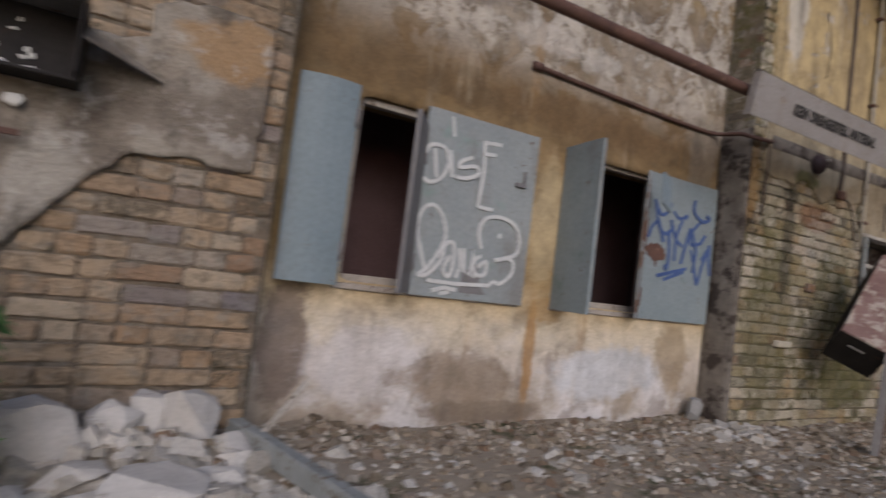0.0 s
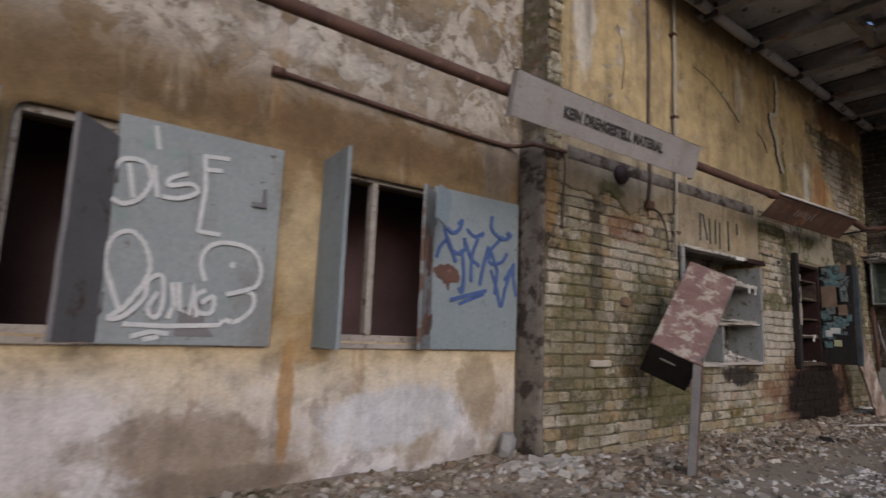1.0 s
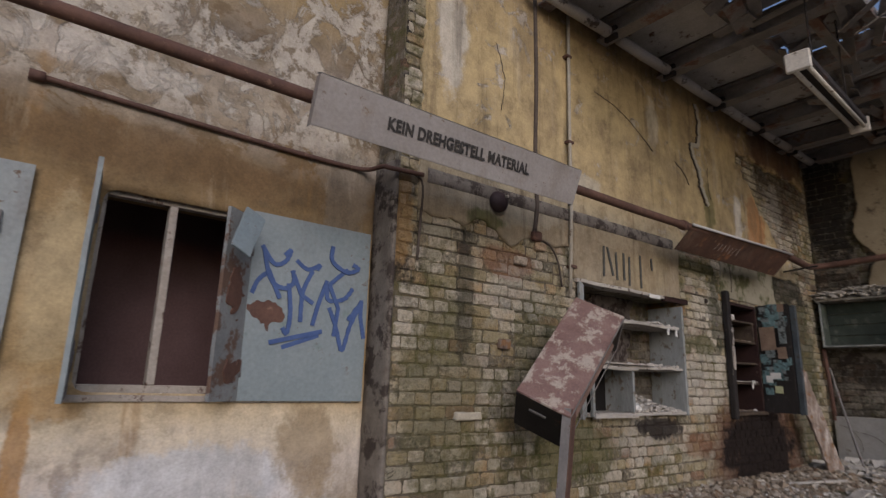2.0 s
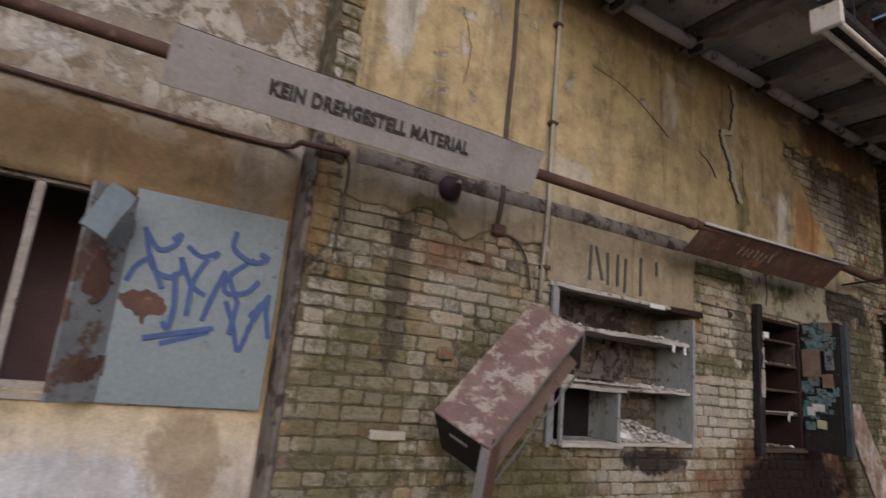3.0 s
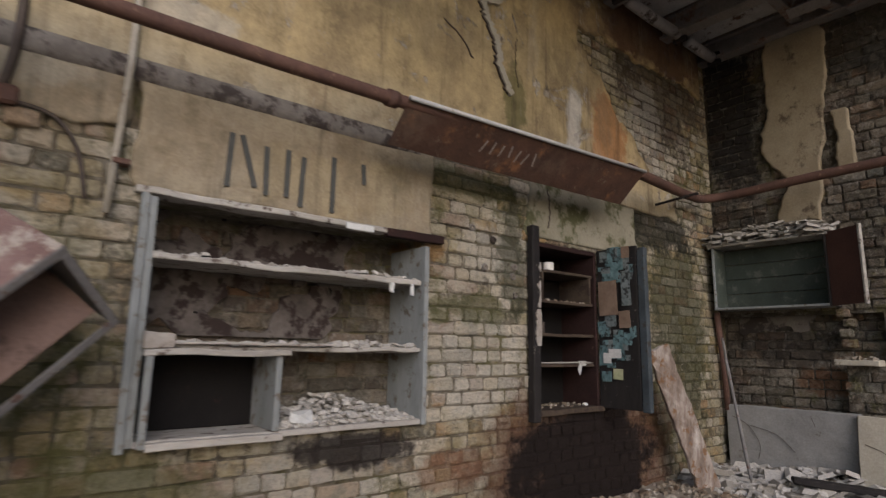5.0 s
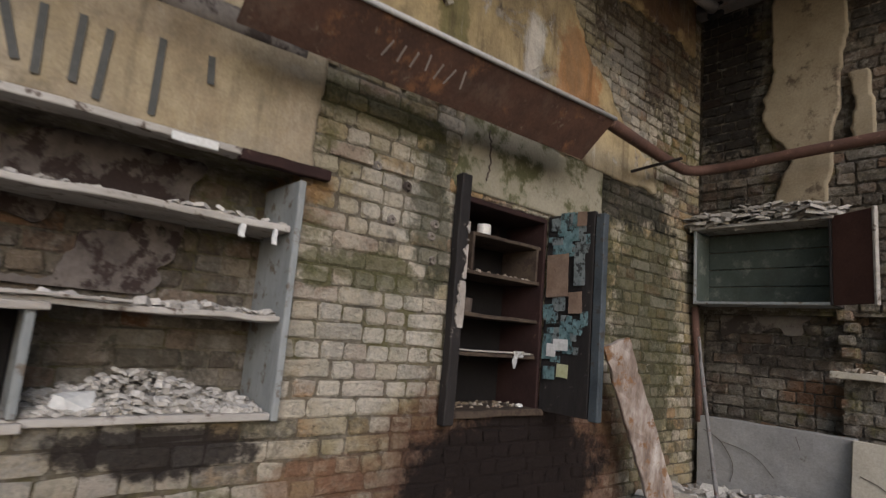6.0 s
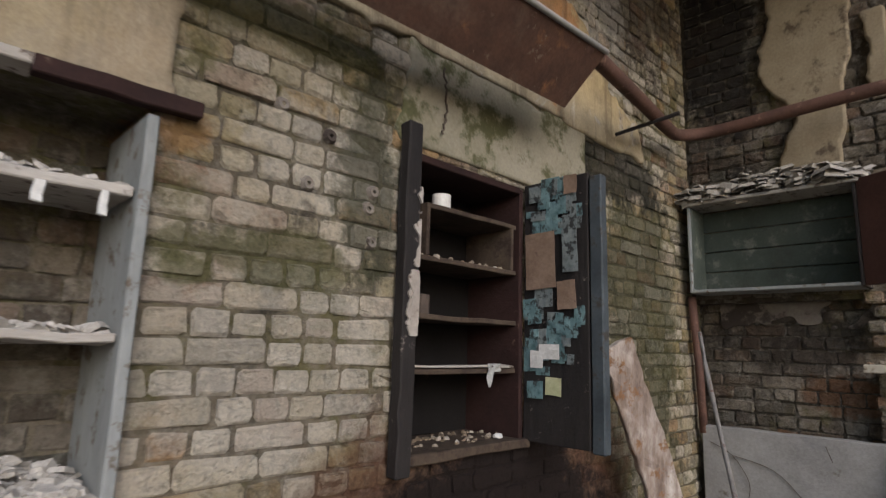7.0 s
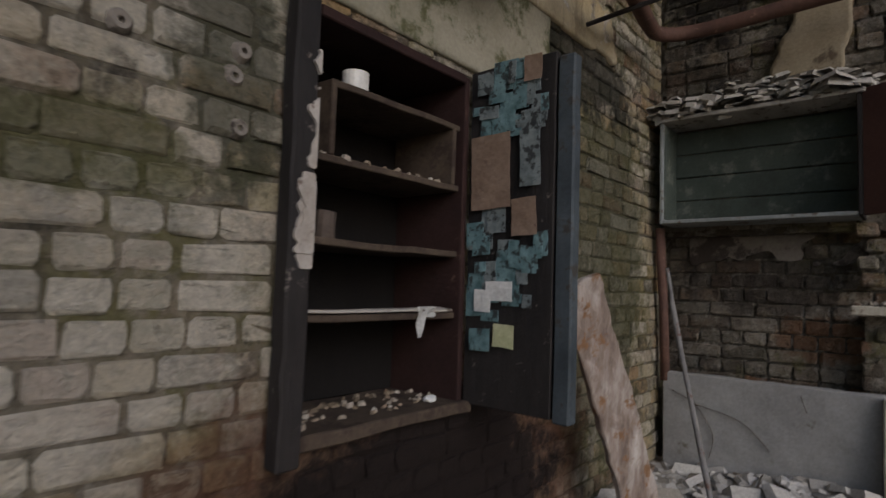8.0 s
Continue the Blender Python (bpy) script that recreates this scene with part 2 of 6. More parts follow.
# the spot at 2.0, 0.95 colours in soot plus the hanging cabinet's shade
END_SPOTS = [(2.30, 3.3, 0.30, 1.1, 0.9, (0.022, 0.019, 0.017)), (2.0, 0.95, 0.5, 0.22, 0.7, (0.03, 0.022, 0.017)), (1.65, 0.62, 0.22, 0.12, 0.7, (0.26, 0.12, 0.05)), (1.0, 3.7, 0.5, 0.4, 0.7, SOOT_AND_DARK)]
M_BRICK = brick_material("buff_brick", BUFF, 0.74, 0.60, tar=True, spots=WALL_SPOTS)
M_BRICK_PIER = brick_material("pier_brick", [(0.58, 0.41, 0.25), (0.64, 0.48, 0.31), (0.48, 0.30, 0.18), (0.62, 0.45, 0.27), (0.30, 0.265, 0.28), (0.70, 0.57, 0.40), (0.55, 0.36, 0.20)], 0.15, 0.36, chalky=0.15)
M_BRICK_END = brick_material("sooty_dark_brick", [(0.15, 0.12, 0.088), (0.22, 0.185, 0.135), (0.11, 0.09, 0.07), (0.24, 0.21, 0.155), (0.25, 0.125, 0.058), (0.18, 0.18, 0.15), (0.14, 0.10, 0.07)], 0.5, 0.72, chalky=0.2, spots=END_SPOTS, along=1)
MORTAR = [(0.19, 0.155, 0.10), (0.27, 0.225, 0.15)]
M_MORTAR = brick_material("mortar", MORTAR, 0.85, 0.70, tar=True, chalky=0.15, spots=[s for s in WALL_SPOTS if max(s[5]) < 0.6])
M_MORTAR_PIER = brick_material("pier_mortar", [(0.20, 0.15, 0.10), (0.28, 0.215, 0.15)], 0.1, 0.3, chalky=0.1)
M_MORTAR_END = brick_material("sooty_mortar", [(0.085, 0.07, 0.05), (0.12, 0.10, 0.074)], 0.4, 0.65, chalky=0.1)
M_WASH = plaster_material("lime_wash", [(-0.35, (0.24, 0.19, 0.14)), (-0.15, (0.47, 0.40, 0.32)), (0.10, (0.62, 0.55, 0.47)), (0.30, (0.70, 0.61, 0.45)), (0.48, (0.66, 0.52, 0.31)),
                                        (0.75, (0.42, 0.28, 0.11)), (1.2, (0.52, 0.40, 0.22)), (1.5, (0.36, 0.24, 0.10)), (1.75, (0.22, 0.14, 0.06)), (2.0, (0.26, 0.17, 0.08)),
                                        (2.25, (0.42, 0.35, 0.26)), (2.7, (0.26, 0.21, 0.16)), (3.2, (0.38, 0.27, 0.12)), (4.2, (0.33, 0.25, 0.13))],
                          -0.4, 4.3, 0.3, flake_at=(0.46, 0.52), salt=True, streak=0.12,
                          spots=[(2.33, 1.1, 0.13, 0.5, 0.6, (0.56, 0.45, 0.25)), (2.30, 0.25, 0.05, 0.38, 0.8, (0.42, 0.22, 0.06)), (2.42, 0.50, 0.2, 0.1, 0.7, (0.40, 0.24, 0.08)), (0.66, 0.2, 0.13, 0.35, 0.8, (0.17, 0.125, 0.10)),
                                 (1.15, 0.10, 0.35, 0.22, 0.7, (0.64, 0.60, 0.58)), (3.05, 0.08, 0.55, 0.20, 0.85, (0.62, 0.64, 0.66)), (1.75, 0.02, 0.45, 0.16, 0.65, (0.27, 0.20, 0.14)), (1.95, -0.18, 0.5, 0.07, 0.7, (0.20, 0.15, 0.11)), (3.75, 0.25, 0.2, 0.3, 0.7, (0.36, 0.26, 0.14)),
                                 (2.7, 2.30, 0.2, 0.10, 0.8, (0.60, 0.56, 0.49)), (2.2, 2.32, 0.35, 0.10, 0.6, (0.58, 0.53, 0.46)), (1.3, 2.5, 0.5, 0.2, 0.7, (0.22, 0.18, 0.15)), (2.6, 1.85, 0.8, 0.14, 0.6, (0.20, 0.12, 0.05)), (3.9, 1.9, 0.2, 0.3, 0.6, (0.24, 0.20, 0.15))])
# tones raised above 2.5 to offset the roof's shade, darker again at the top
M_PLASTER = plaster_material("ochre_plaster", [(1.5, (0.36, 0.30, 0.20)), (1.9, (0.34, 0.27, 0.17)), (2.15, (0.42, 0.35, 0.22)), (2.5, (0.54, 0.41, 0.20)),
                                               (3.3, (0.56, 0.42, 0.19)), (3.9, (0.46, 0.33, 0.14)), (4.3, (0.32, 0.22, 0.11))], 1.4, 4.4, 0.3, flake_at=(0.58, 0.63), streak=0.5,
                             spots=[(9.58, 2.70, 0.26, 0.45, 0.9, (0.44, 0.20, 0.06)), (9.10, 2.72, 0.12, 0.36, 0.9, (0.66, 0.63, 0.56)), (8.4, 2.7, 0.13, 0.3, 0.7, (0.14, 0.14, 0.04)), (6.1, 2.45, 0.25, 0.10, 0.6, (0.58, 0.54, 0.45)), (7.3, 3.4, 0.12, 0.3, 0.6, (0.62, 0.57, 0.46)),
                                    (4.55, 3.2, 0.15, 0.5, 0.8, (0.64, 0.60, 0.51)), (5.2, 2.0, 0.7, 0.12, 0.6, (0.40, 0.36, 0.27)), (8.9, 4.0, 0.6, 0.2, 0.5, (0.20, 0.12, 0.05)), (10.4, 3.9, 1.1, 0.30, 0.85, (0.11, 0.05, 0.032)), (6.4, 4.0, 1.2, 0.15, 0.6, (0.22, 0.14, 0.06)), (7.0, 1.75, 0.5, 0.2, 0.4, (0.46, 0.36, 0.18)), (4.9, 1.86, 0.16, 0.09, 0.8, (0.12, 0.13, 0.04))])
M_PLASTER_END = worn("soiled_plaster", [(0.25, 0.195, 0.115), (0.40, 0.33, 0.215)], 2.5, (0.13, 0.095, 0.06), 4, (0.55, 0.66))
M_PATCH = worn("damp_render", [(0.22, 0.20, 0.13), (0.33, 0.30, 0.22)], 3, (0.09, 0.09, 0.035), 5, (0.50, 0.62))
def render_material(name):
    """Old cement render: mottled grey-brown, washed pale in blotches, ochre where water ran."""
    m, nt, b = base(name, 0.92)
    big, mid, fine = noise_at(nt, 2.6, 9, 0.68), noise_at(nt, 7, 9, 0.7), noise_at(nt, 60, 5, 0.65)
    col = ramp(nt, [(0.34, (0.13, 0.105, 0.08)), (0.48, (0.24, 0.20, 0.155)), (0.62, (0.36, 0.32, 0.26))], big)
    col = stains(nt, col, [(0.24, 1.52, 0.26, 0.13, 0.8, (0.40, 0.24, 0.10)), (0.10, 1.20, 0.35, 0.10, 0.55, (0.17, 0.135, 0.10)), (-0.42, 0.80, 0.16, 0.30, 0.6, (0.46, 0.43, 0.37)), (-0.10, 1.45, 0.14, 0.10, 0.5, (0.40, 0.34, 0.26))])
    col = mix(nt, math_node(nt, "MULTIPLY", step(nt, mid, 0.54, 0.64), 0.6), col, (0.50, 0.47, 0.42))
    col = mix(nt, math_node(nt, "MULTIPLY", step(nt, noise_at(nt, 4.2, 9, 0.72, (1, 1, 0.6)), 0.54, 0.64), 0.6), col, (0.10, 0.08, 0.06))
    col = mix(nt, 0.4, col, ramp(nt, [(0.32, (0.4,) * 3), (0.62, (1.0,) * 3)], fine), "MULTIPLY")
    finish(nt, b, col, math_node(nt, "ADD", fine, math_node(nt, "MULTIPLY", mid, 3.0)), 0.8, 0.012)
    return m


M_RENDER = render_material("grey_render")
M_STEEL_BLUE = worn("blue_grey_paint", [(0.20, 0.255, 0.275), (0.26, 0.31, 0.325)], 2, (0.16, 0.23, 0.22), 3, (0.56, 0.68), 0.55, 0.0, 40, 0.15, specks=(0.15, 0.10, 0.07))
M_STEEL_TAG = worn("chalky_blue_paint", [(0.24, 0.28, 0.29), (0.30, 0.33, 0.33)], 1.5, (0.22, 0.30, 0.28), 2.5, (0.58, 0.68), 0.6, 0.0, 40, 0.15, specks=(0.15, 0.10, 0.07))
M_STEEL_PALE = worn("pale_blue_paint", [(0.175, 0.235, 0.265), (0.215, 0.275, 0.305)], 2, (0.20, 0.14, 0.10), 9, (0.68, 0.72), 0.55, 0.0, 40, 0.15, specks=(0.15, 0.10, 0.07))
M_STEEL_TORN = worn("torn_blue_paint", [(0.17, 0.185, 0.19), (0.26, 0.28, 0.285)], 4, (0.14, 0.085, 0.06), 5, (0.52, 0.58), 0.7)
M_STEEL_DARK = worn("grey_brown_paint", [(0.15, 0.145, 0.15), (0.21, 0.20, 0.20)], 3, (0.11, 0.075, 0.05), 5, (0.56, 0.64), 0.6)
M_PIPE = worn("rusty_pipe", [(0.085, 0.045, 0.035), (0.16, 0.08, 0.055)], 6, (0.24, 0.14, 0.09), 14, (0.58, 0.68), 0.75)
M_SIGN = worn("dirty_white_sheet", [(0.25, 0.225, 0.205), (0.33, 0.305, 0.285)], 3, (0.27, 0.20, 0.14), 8, (0.60, 0.72), 0.7, 0.0, 50, 0.1, specks=(0.17, 0.12, 0.08))
M_SIGN_EDGE = worn("sheet_edge", [(0.45, 0.44, 0.42), (0.58, 0.57, 0.55)], 6, (0.25, 0.17, 0.11), 9, (0.60, 0.68), 0.6)
M_BLACK = worn("black_stencil", [(0.03, 0.028, 0.026), (0.06, 0.055, 0.05)], 12, (0.20, 0.18, 0.16), 30, (0.60, 0.70), 0.8)
M_RUST_BOX = worn("flaked_red_oxide", [(0.17, 0.095, 0.08), (0.25, 0.155, 0.135)], 6, (0.40, 0.34, 0.28), 9, (0.50, 0.60), 0.85, 0.0, 70, 0.6)
M_BOX_EDGE = worn("grey_enamel", [(0.15, 0.14, 0.135), (0.22, 0.21, 0.20)], 6, (0.13, 0.07, 0.05), 14, (0.58, 0.66), 0.7)
# near-black for hood and locker panels, much darker than their edges
M_BOX_DARK = worn("near_black_sheet", [(0.016, 0.014, 0.014), (0.032, 0.028, 0.026)], 6, (0.055, 0.03, 0.022), 12, (0.60, 0.70), 0.8)
M_BOX_IN = worn("brown_hardboard", [(0.14, 0.085, 0.065), (0.19, 0.12, 0.095)], 4, (0.08, 0.05, 0.04), 6, (0.56, 0.70), 0.8)
M_WOOD_BLUE = worn("weathered_blue_wood", [(0.20, 0.215, 0.21), (0.32, 0.34, 0.335)], 5, (0.15, 0.12, 0.09), 12, (0.54, 0.62), 0.9, 0.0, 50, 0.7, (1, 1, 0.25))
M_WOOD_GREY = worn("grey_board", [(0.30, 0.27, 0.23), (0.50, 0.47, 0.42)], 7, (0.12, 0.09, 0.07), 14, (0.55, 0.64), 0.9, 0.0, 55, 0.8, (0.25, 1, 1))
M_WOOD_DARK = worn("tarred_wood", [(0.014, 0.012, 0.012), (0.034, 0.029, 0.027)], 6, (0.16, 0.135, 0.115), 14, (0.62, 0.68), 0.75, 0.0, 60, 0.6, (1, 1, 0.2))
M_WOOD_BROWN = worn("reddish_dark_wood", [(0.020, 0.009, 0.008), (0.042, 0.018, 0.015)], 5, (0.12, 0.075, 0.05), 10, (0.62, 0.72), 0.85)
M_WOOD_BARE = worn("bare_board", [(0.045, 0.031, 0.022), (0.10, 0.072, 0.048)], 6, (0.045, 0.03, 0.022), 8, (0.48, 0.60), 0.9)
# near-black for shelf box and cupboard insides: grime, with their shade mixed in
M_GRIME_SHADE = worn("grime_and_shade", [(0.005, 0.004, 0.004), (0.011, 0.009, 0.008)], 5, (0.030, 0.016, 0.012), 8, (0.60, 0.70), 0.9)
M_PLANK = worn("peeling_plank", [(0.09, 0.055, 0.04), (0.26, 0.20, 0.16), (0.50, 0.45, 0.40)], 9, (0.22, 0.115, 0.05), 10, (0.52, 0.60), 0.9, 0.0, 50, 0.8, (1, 1, 0.3))
M_FRAME = worn("window_frame_paint", [(0.29, 0.25, 0.21), (0.44, 0.40, 0.35)], 11, (0.14, 0.09, 0.07), 12, (0.56, 0.64), 0.85)
# the room's dim level is set by this colour, with no lamp inside
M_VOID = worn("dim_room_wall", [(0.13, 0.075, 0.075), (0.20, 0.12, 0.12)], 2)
M_BLUE_DEEP = worn("dull_blue_edge", [(0.035, 0.045, 0.053), (0.075, 0.095, 0.108)], 5, (0.05, 0.045, 0.04), 10, (0.54, 0.62), 0.7, specks=(0.03, 0.028, 0.026))
M_RUST_SHEET = worn("rust_brown_sheet", [(0.06, 0.032, 0.022), (0.115, 0.056, 0.034)], 5, (0.24, 0.105, 0.04), 3, (0.56, 0.68), 0.85, specks=(0.19, 0.14, 0.10))
# grimy plaster, also the tone of the pipe's shadow band
M_SOIL_SHADOW = worn("grime_and_shadow", [(0.12, 0.10, 0.08), (0.24, 0.21, 0.175)], 5, (0.055, 0.042, 0.034), 6, (0.48, 0.58))
# dirty niche plaster, taken darker to hold the shade of the recess
M_NICHE = worn("dirty_shaded_plaster", [(0.07, 0.056, 0.048), (0.16, 0.135, 0.115)], 6, (0.035, 0.022, 0.018), 7, (0.48, 0.56))
M_GREEN = worn("dark_green_board", [(0.045, 0.062, 0.05), (0.085, 0.105, 0.085)], 3, (0.15, 0.16, 0.13), 6, (0.54, 0.66), 0.8, specks=(0.03, 0.03, 0.024))
M_DOOR_RED = worn("brown_door_paint", [(0.065, 0.028, 0.022), (0.10, 0.045, 0.035)], 4, rough=0.7)
M_CONCRETE = worn("broken_concrete", [(0.40, 0.38, 0.35), (0.56, 0.54, 0.51)], 4, (0.20, 0.18, 0.15), 7, (0.58, 0.70))
def crumb_material(name, tones):
    m, nt, b = base(name, 0.95)
    geo = nt.nodes.new("ShaderNodeNewGeometry")
    col = ramp(nt, [((i + 0.5) / len(tones), t) for i, t in enumerate(tones)], geo.outputs["Random Per Island"])
    fine = noise_at(nt, 60, 5, 0.7)
    col = mix(nt, 0.6, col, ramp(nt, [(0.3, (0.4,) * 3), (0.65, (1.0,) * 3)], fine), "MULTIPLY")
    finish(nt, b, col, fine, 0.6, 0.006)
    return m


M_DEBRIS = crumb_material("plaster_crumbs", [(0.14, 0.105, 0.068), (0.38, 0.32, 0.245), (0.21, 0.16, 0.10), (0.52, 0.47, 0.39), (0.18, 0.115, 0.07), (0.29, 0.225, 0.155)])
M_STONES = crumb_material("earthy_stones", [(0.15, 0.12, 0.083), (0.33, 0.275, 0.20), (0.13, 0.105, 0.073), (0.50, 0.44, 0.345), (0.23, 0.175, 0.11)])
M_FLAKES = crumb_material("grey_plaster_flakes", [(0.34, 0.31, 0.26), (0.46, 0.43, 0.38), (0.24, 0.21, 0.165), (0.40, 0.37, 0.31)])
M_LIME = crumb_material("lime_crumbs", [(0.45, 0.42, 0.37), (0.60, 0.57, 0.52), (0.30, 0.27, 0.22), (0.52, 0.49, 0.43)])
M_GROUND = worn("rubble_soil", [(0.24, 0.195, 0.14), (0.38, 0.315, 0.235)], 2.5, (0.06, 0.065, 0.022), 1.6, (0.52, 0.66), 0.95, 0.0, 35, 0.9)
M_STUCCO_SLAB = worn("cracked_cream_slab", [(0.40, 0.36, 0.27), (0.50, 0.46, 0.37)], 4, (0.22, 0.17, 0.11), 6, (0.60, 0.66))
M_SLAB = worn("grey_slab", [(0.24, 0.235, 0.225), (0.33, 0.325, 0.31)], 3, (0.15, 0.13, 0.10), 5, (0.60, 0.70))
M_SHEET = worn("grey_roof_sheet", [(0.42, 0.41, 0.40), (0.60, 0.59, 0.58)], 4, (0.14, 0.08, 0.06), 5, (0.56, 0.66))
M_ROOF = worn("sooty_roof_steel", [(0.17, 0.15, 0.14), (0.36, 0.335, 0.31)], 3, (0.22, 0.12, 0.085), 3, (0.50, 0.62))
M_STEEL = worn("sooty_steel", [(0.022, 0.02, 0.02), (0.05, 0.042, 0.04)], 5, (0.09, 0.045, 0.03), 7, (0.56, 0.66), 0.7)
M_TUBE = worn("dusty_pale_pipe", [(0.36, 0.34, 0.33), (0.50, 0.48, 0.46)], 3, (0.08, 0.06, 0.05), 5, (0.55, 0.64), 0.6)
M_LAMP = worn("lamp_enamel", [(0.55, 0.50, 0.42), (0.68, 0.63, 0.54)], 5, (0.20, 0.15, 0.10), 9, (0.58, 0.68), 0.5)
M_SPRAY_WHITE = worn("white_spray", [(0.48, 0.50, 0.50), (0.62, 0.63, 0.62)], 15, (0.32, 0.35, 0.35), 30, (0.56, 0.66), rough=0.6, bump=0.05)
M_SPRAY_BLUE = worn("blue_spray", [(0.045, 0.09, 0.24), (0.07, 0.13, 0.32)], 10, rough=0.6, bump=0.05)
M_SPRAY_BLACK = worn("faded_black_spray", [(0.06, 0.062, 0.055), (0.10, 0.10, 0.09)], 10, rough=0.8, bump=0.05)
M_CHALK = worn("chalk", [(0.25, 0.20, 0.17), (0.32, 0.27, 0.23)], 20, rough=0.9)
M_WHITE = worn("white_china", [(0.62, 0.60, 0.55), (0.70, 0.68, 0.63)], 20, rough=0.4)
M_PAPER = worn("white_paper", [(0.60, 0.60, 0.57), (0.72, 0.72, 0.69)], 12, rough=0.8)
M_PAPER_TEAL = worn("teal_clipping", [(0.06, 0.13, 0.14), (0.19, 0.32, 0.335)], 18, (0.045, 0.06, 0.06), 26, (0.52, 0.58), 0.7)
M_PAPER_GREY = worn("grey_clipping", [(0.10, 0.125, 0.13), (0.24, 0.28, 0.275)], 18, (0.04, 0.045, 0.045), 26, (0.50, 0.57), 0.7)
M_PAPER_BROWN = worn("brown_clipping", [(0.20, 0.13, 0.085), (0.29, 0.20, 0.14)], 8, (0.12, 0.07, 0.05), 12, (0.60, 0.70), 0.7)
M_PAPER_YELLOW = worn("yellow_clipping", [(0.42, 0.44, 0.22), (0.52, 0.52, 0.30)], 14, rough=0.7)
M_LEAF = worn("nettle_leaf", [(0.05, 0.15, 0.035), (0.09, 0.23, 0.055)], 20, rough=0.6)
M_CABLE = worn("dark_conduit", [(0.06, 0.045, 0.035), (0.12, 0.09, 0.07)], 8, rough=0.8)
M_ROD = worn("pale_conduit", [(0.36, 0.32, 0.25), (0.46, 0.42, 0.34)], 5, (0.20, 0.14, 0.09), 9, (0.58, 0.66))
M_IRON = worn("dark_cast_iron", [(0.035, 0.022, 0.024), (0.065, 0.04, 0.04)], 9, rough=0.6)

# ---- building blocks ----
def root_place(ob):
    while ob.parent:
        ob = ob.parent
    return ob.location.copy()


def link(name, bm, material, smooth=False):
    me = bpy.data.meshes.new(name)
    bmesh.ops.recalc_face_normals(bm, faces=bm.faces)
    bm.to_mesh(me)
    bm.free()
    me.materials.append(material)
    if smooth:
        for p in me.polygons:
            p.use_smooth = True
    return new(name, me)


def thing(name, place, label, category, group=""):
    ob = new(name)
    ob.empty_display_size = 0.1
    ob.location = place
    return tagged(ob, label, category, group)


def part(name, bm, material, parent, label="", smooth=False):
    bm.transform(Matrix.Translation(-root_place(parent)))
    ob = link(name, bm, material, smooth)
    ob.parent = parent
    return tagged(ob, label)


def single(name, bm, material, label, category, group="", smooth=False, kind=""):
    return tagged(link(name, bm, material, smooth), label, category, group, kind)


def structure(name, bm, material, label="", smooth=False):
    return tagged(link(name, bm, material, smooth), label, kind="structure")


def box(lo, hi, bevel=0.0, seg=0.0, amp=0.0, m=None, bm=None):
    """A box with chamfered edges; seg and amp cut it up and make it uneven."""
    own = bmesh.new()
    lo, hi = Vector(lo), Vector(hi)
    bmesh.ops.create_cube(own, size=1, matrix=Matrix.Translation((lo + hi) / 2) @ Matrix.Diagonal((*(hi - lo), 1)))
    if bevel:
        bmesh.ops.bevel(own, geom=own.edges[:], offset=bevel, segments=1, affect="EDGES")
    if seg:
        for ax in range(3):
            n = int((hi[ax] - lo[ax]) / seg)
            for i in range(1, n + 1):
                co = lo.copy()
                co[ax] = lo[ax] + (hi[ax] - lo[ax]) * i / (n + 1)
                no = Vector((0, 0, 0))
                no[ax] = 1
                bmesh.ops.bisect_plane(own, geom=own.verts[:] + own.edges[:] + own.faces[:], plane_co=co, plane_no=no)
        for v in own.verts:
            v.co += noise.noise_vector(v.co * (0.7 / seg)) * amp
    if m is not None:
        own.transform(m)
    if bm is None:
        return own
    me = bpy.data.meshes.new("tmp")
    own.to_mesh(me)
    own.free()
    bm.from_mesh(me)
    bpy.data.meshes.remove(me)
    return bm


def tube(points, radius, sides=10, bm=None, wobble=0.0):
    bm = bm or bmesh.new()
    pts = [Vector(p) for p in points]
    rings = []
    for i, p in enumerate(pts):
        d = (pts[min(i + 1, len(pts) - 1)] - pts[max(i - 1, 0)]).normalized()
        a = d.orthogonal().normalized() if abs(d.z) > 0.9 else d.cross(Vector((0, 0, 1))).normalized()
        b = d.cross(a)
        r = radius * (1 + wobble * noise.noise(p * 5))
        rings.append([bm.verts.new(p + r * (math.cos(2 * math.pi * k / sides) * a + math.sin(2 * math.pi * k / sides) * b)) for k in range(sides)])
    for r0, r1 in zip(rings, rings[1:]):
        for k in range(sides):
            bm.faces.new((r0[k], r0[(k + 1) % sides], r1[(k + 1) % sides], r1[k]))
    bm.faces.new(rings[0])
    bm.faces.new(rings[-1])
    return bm


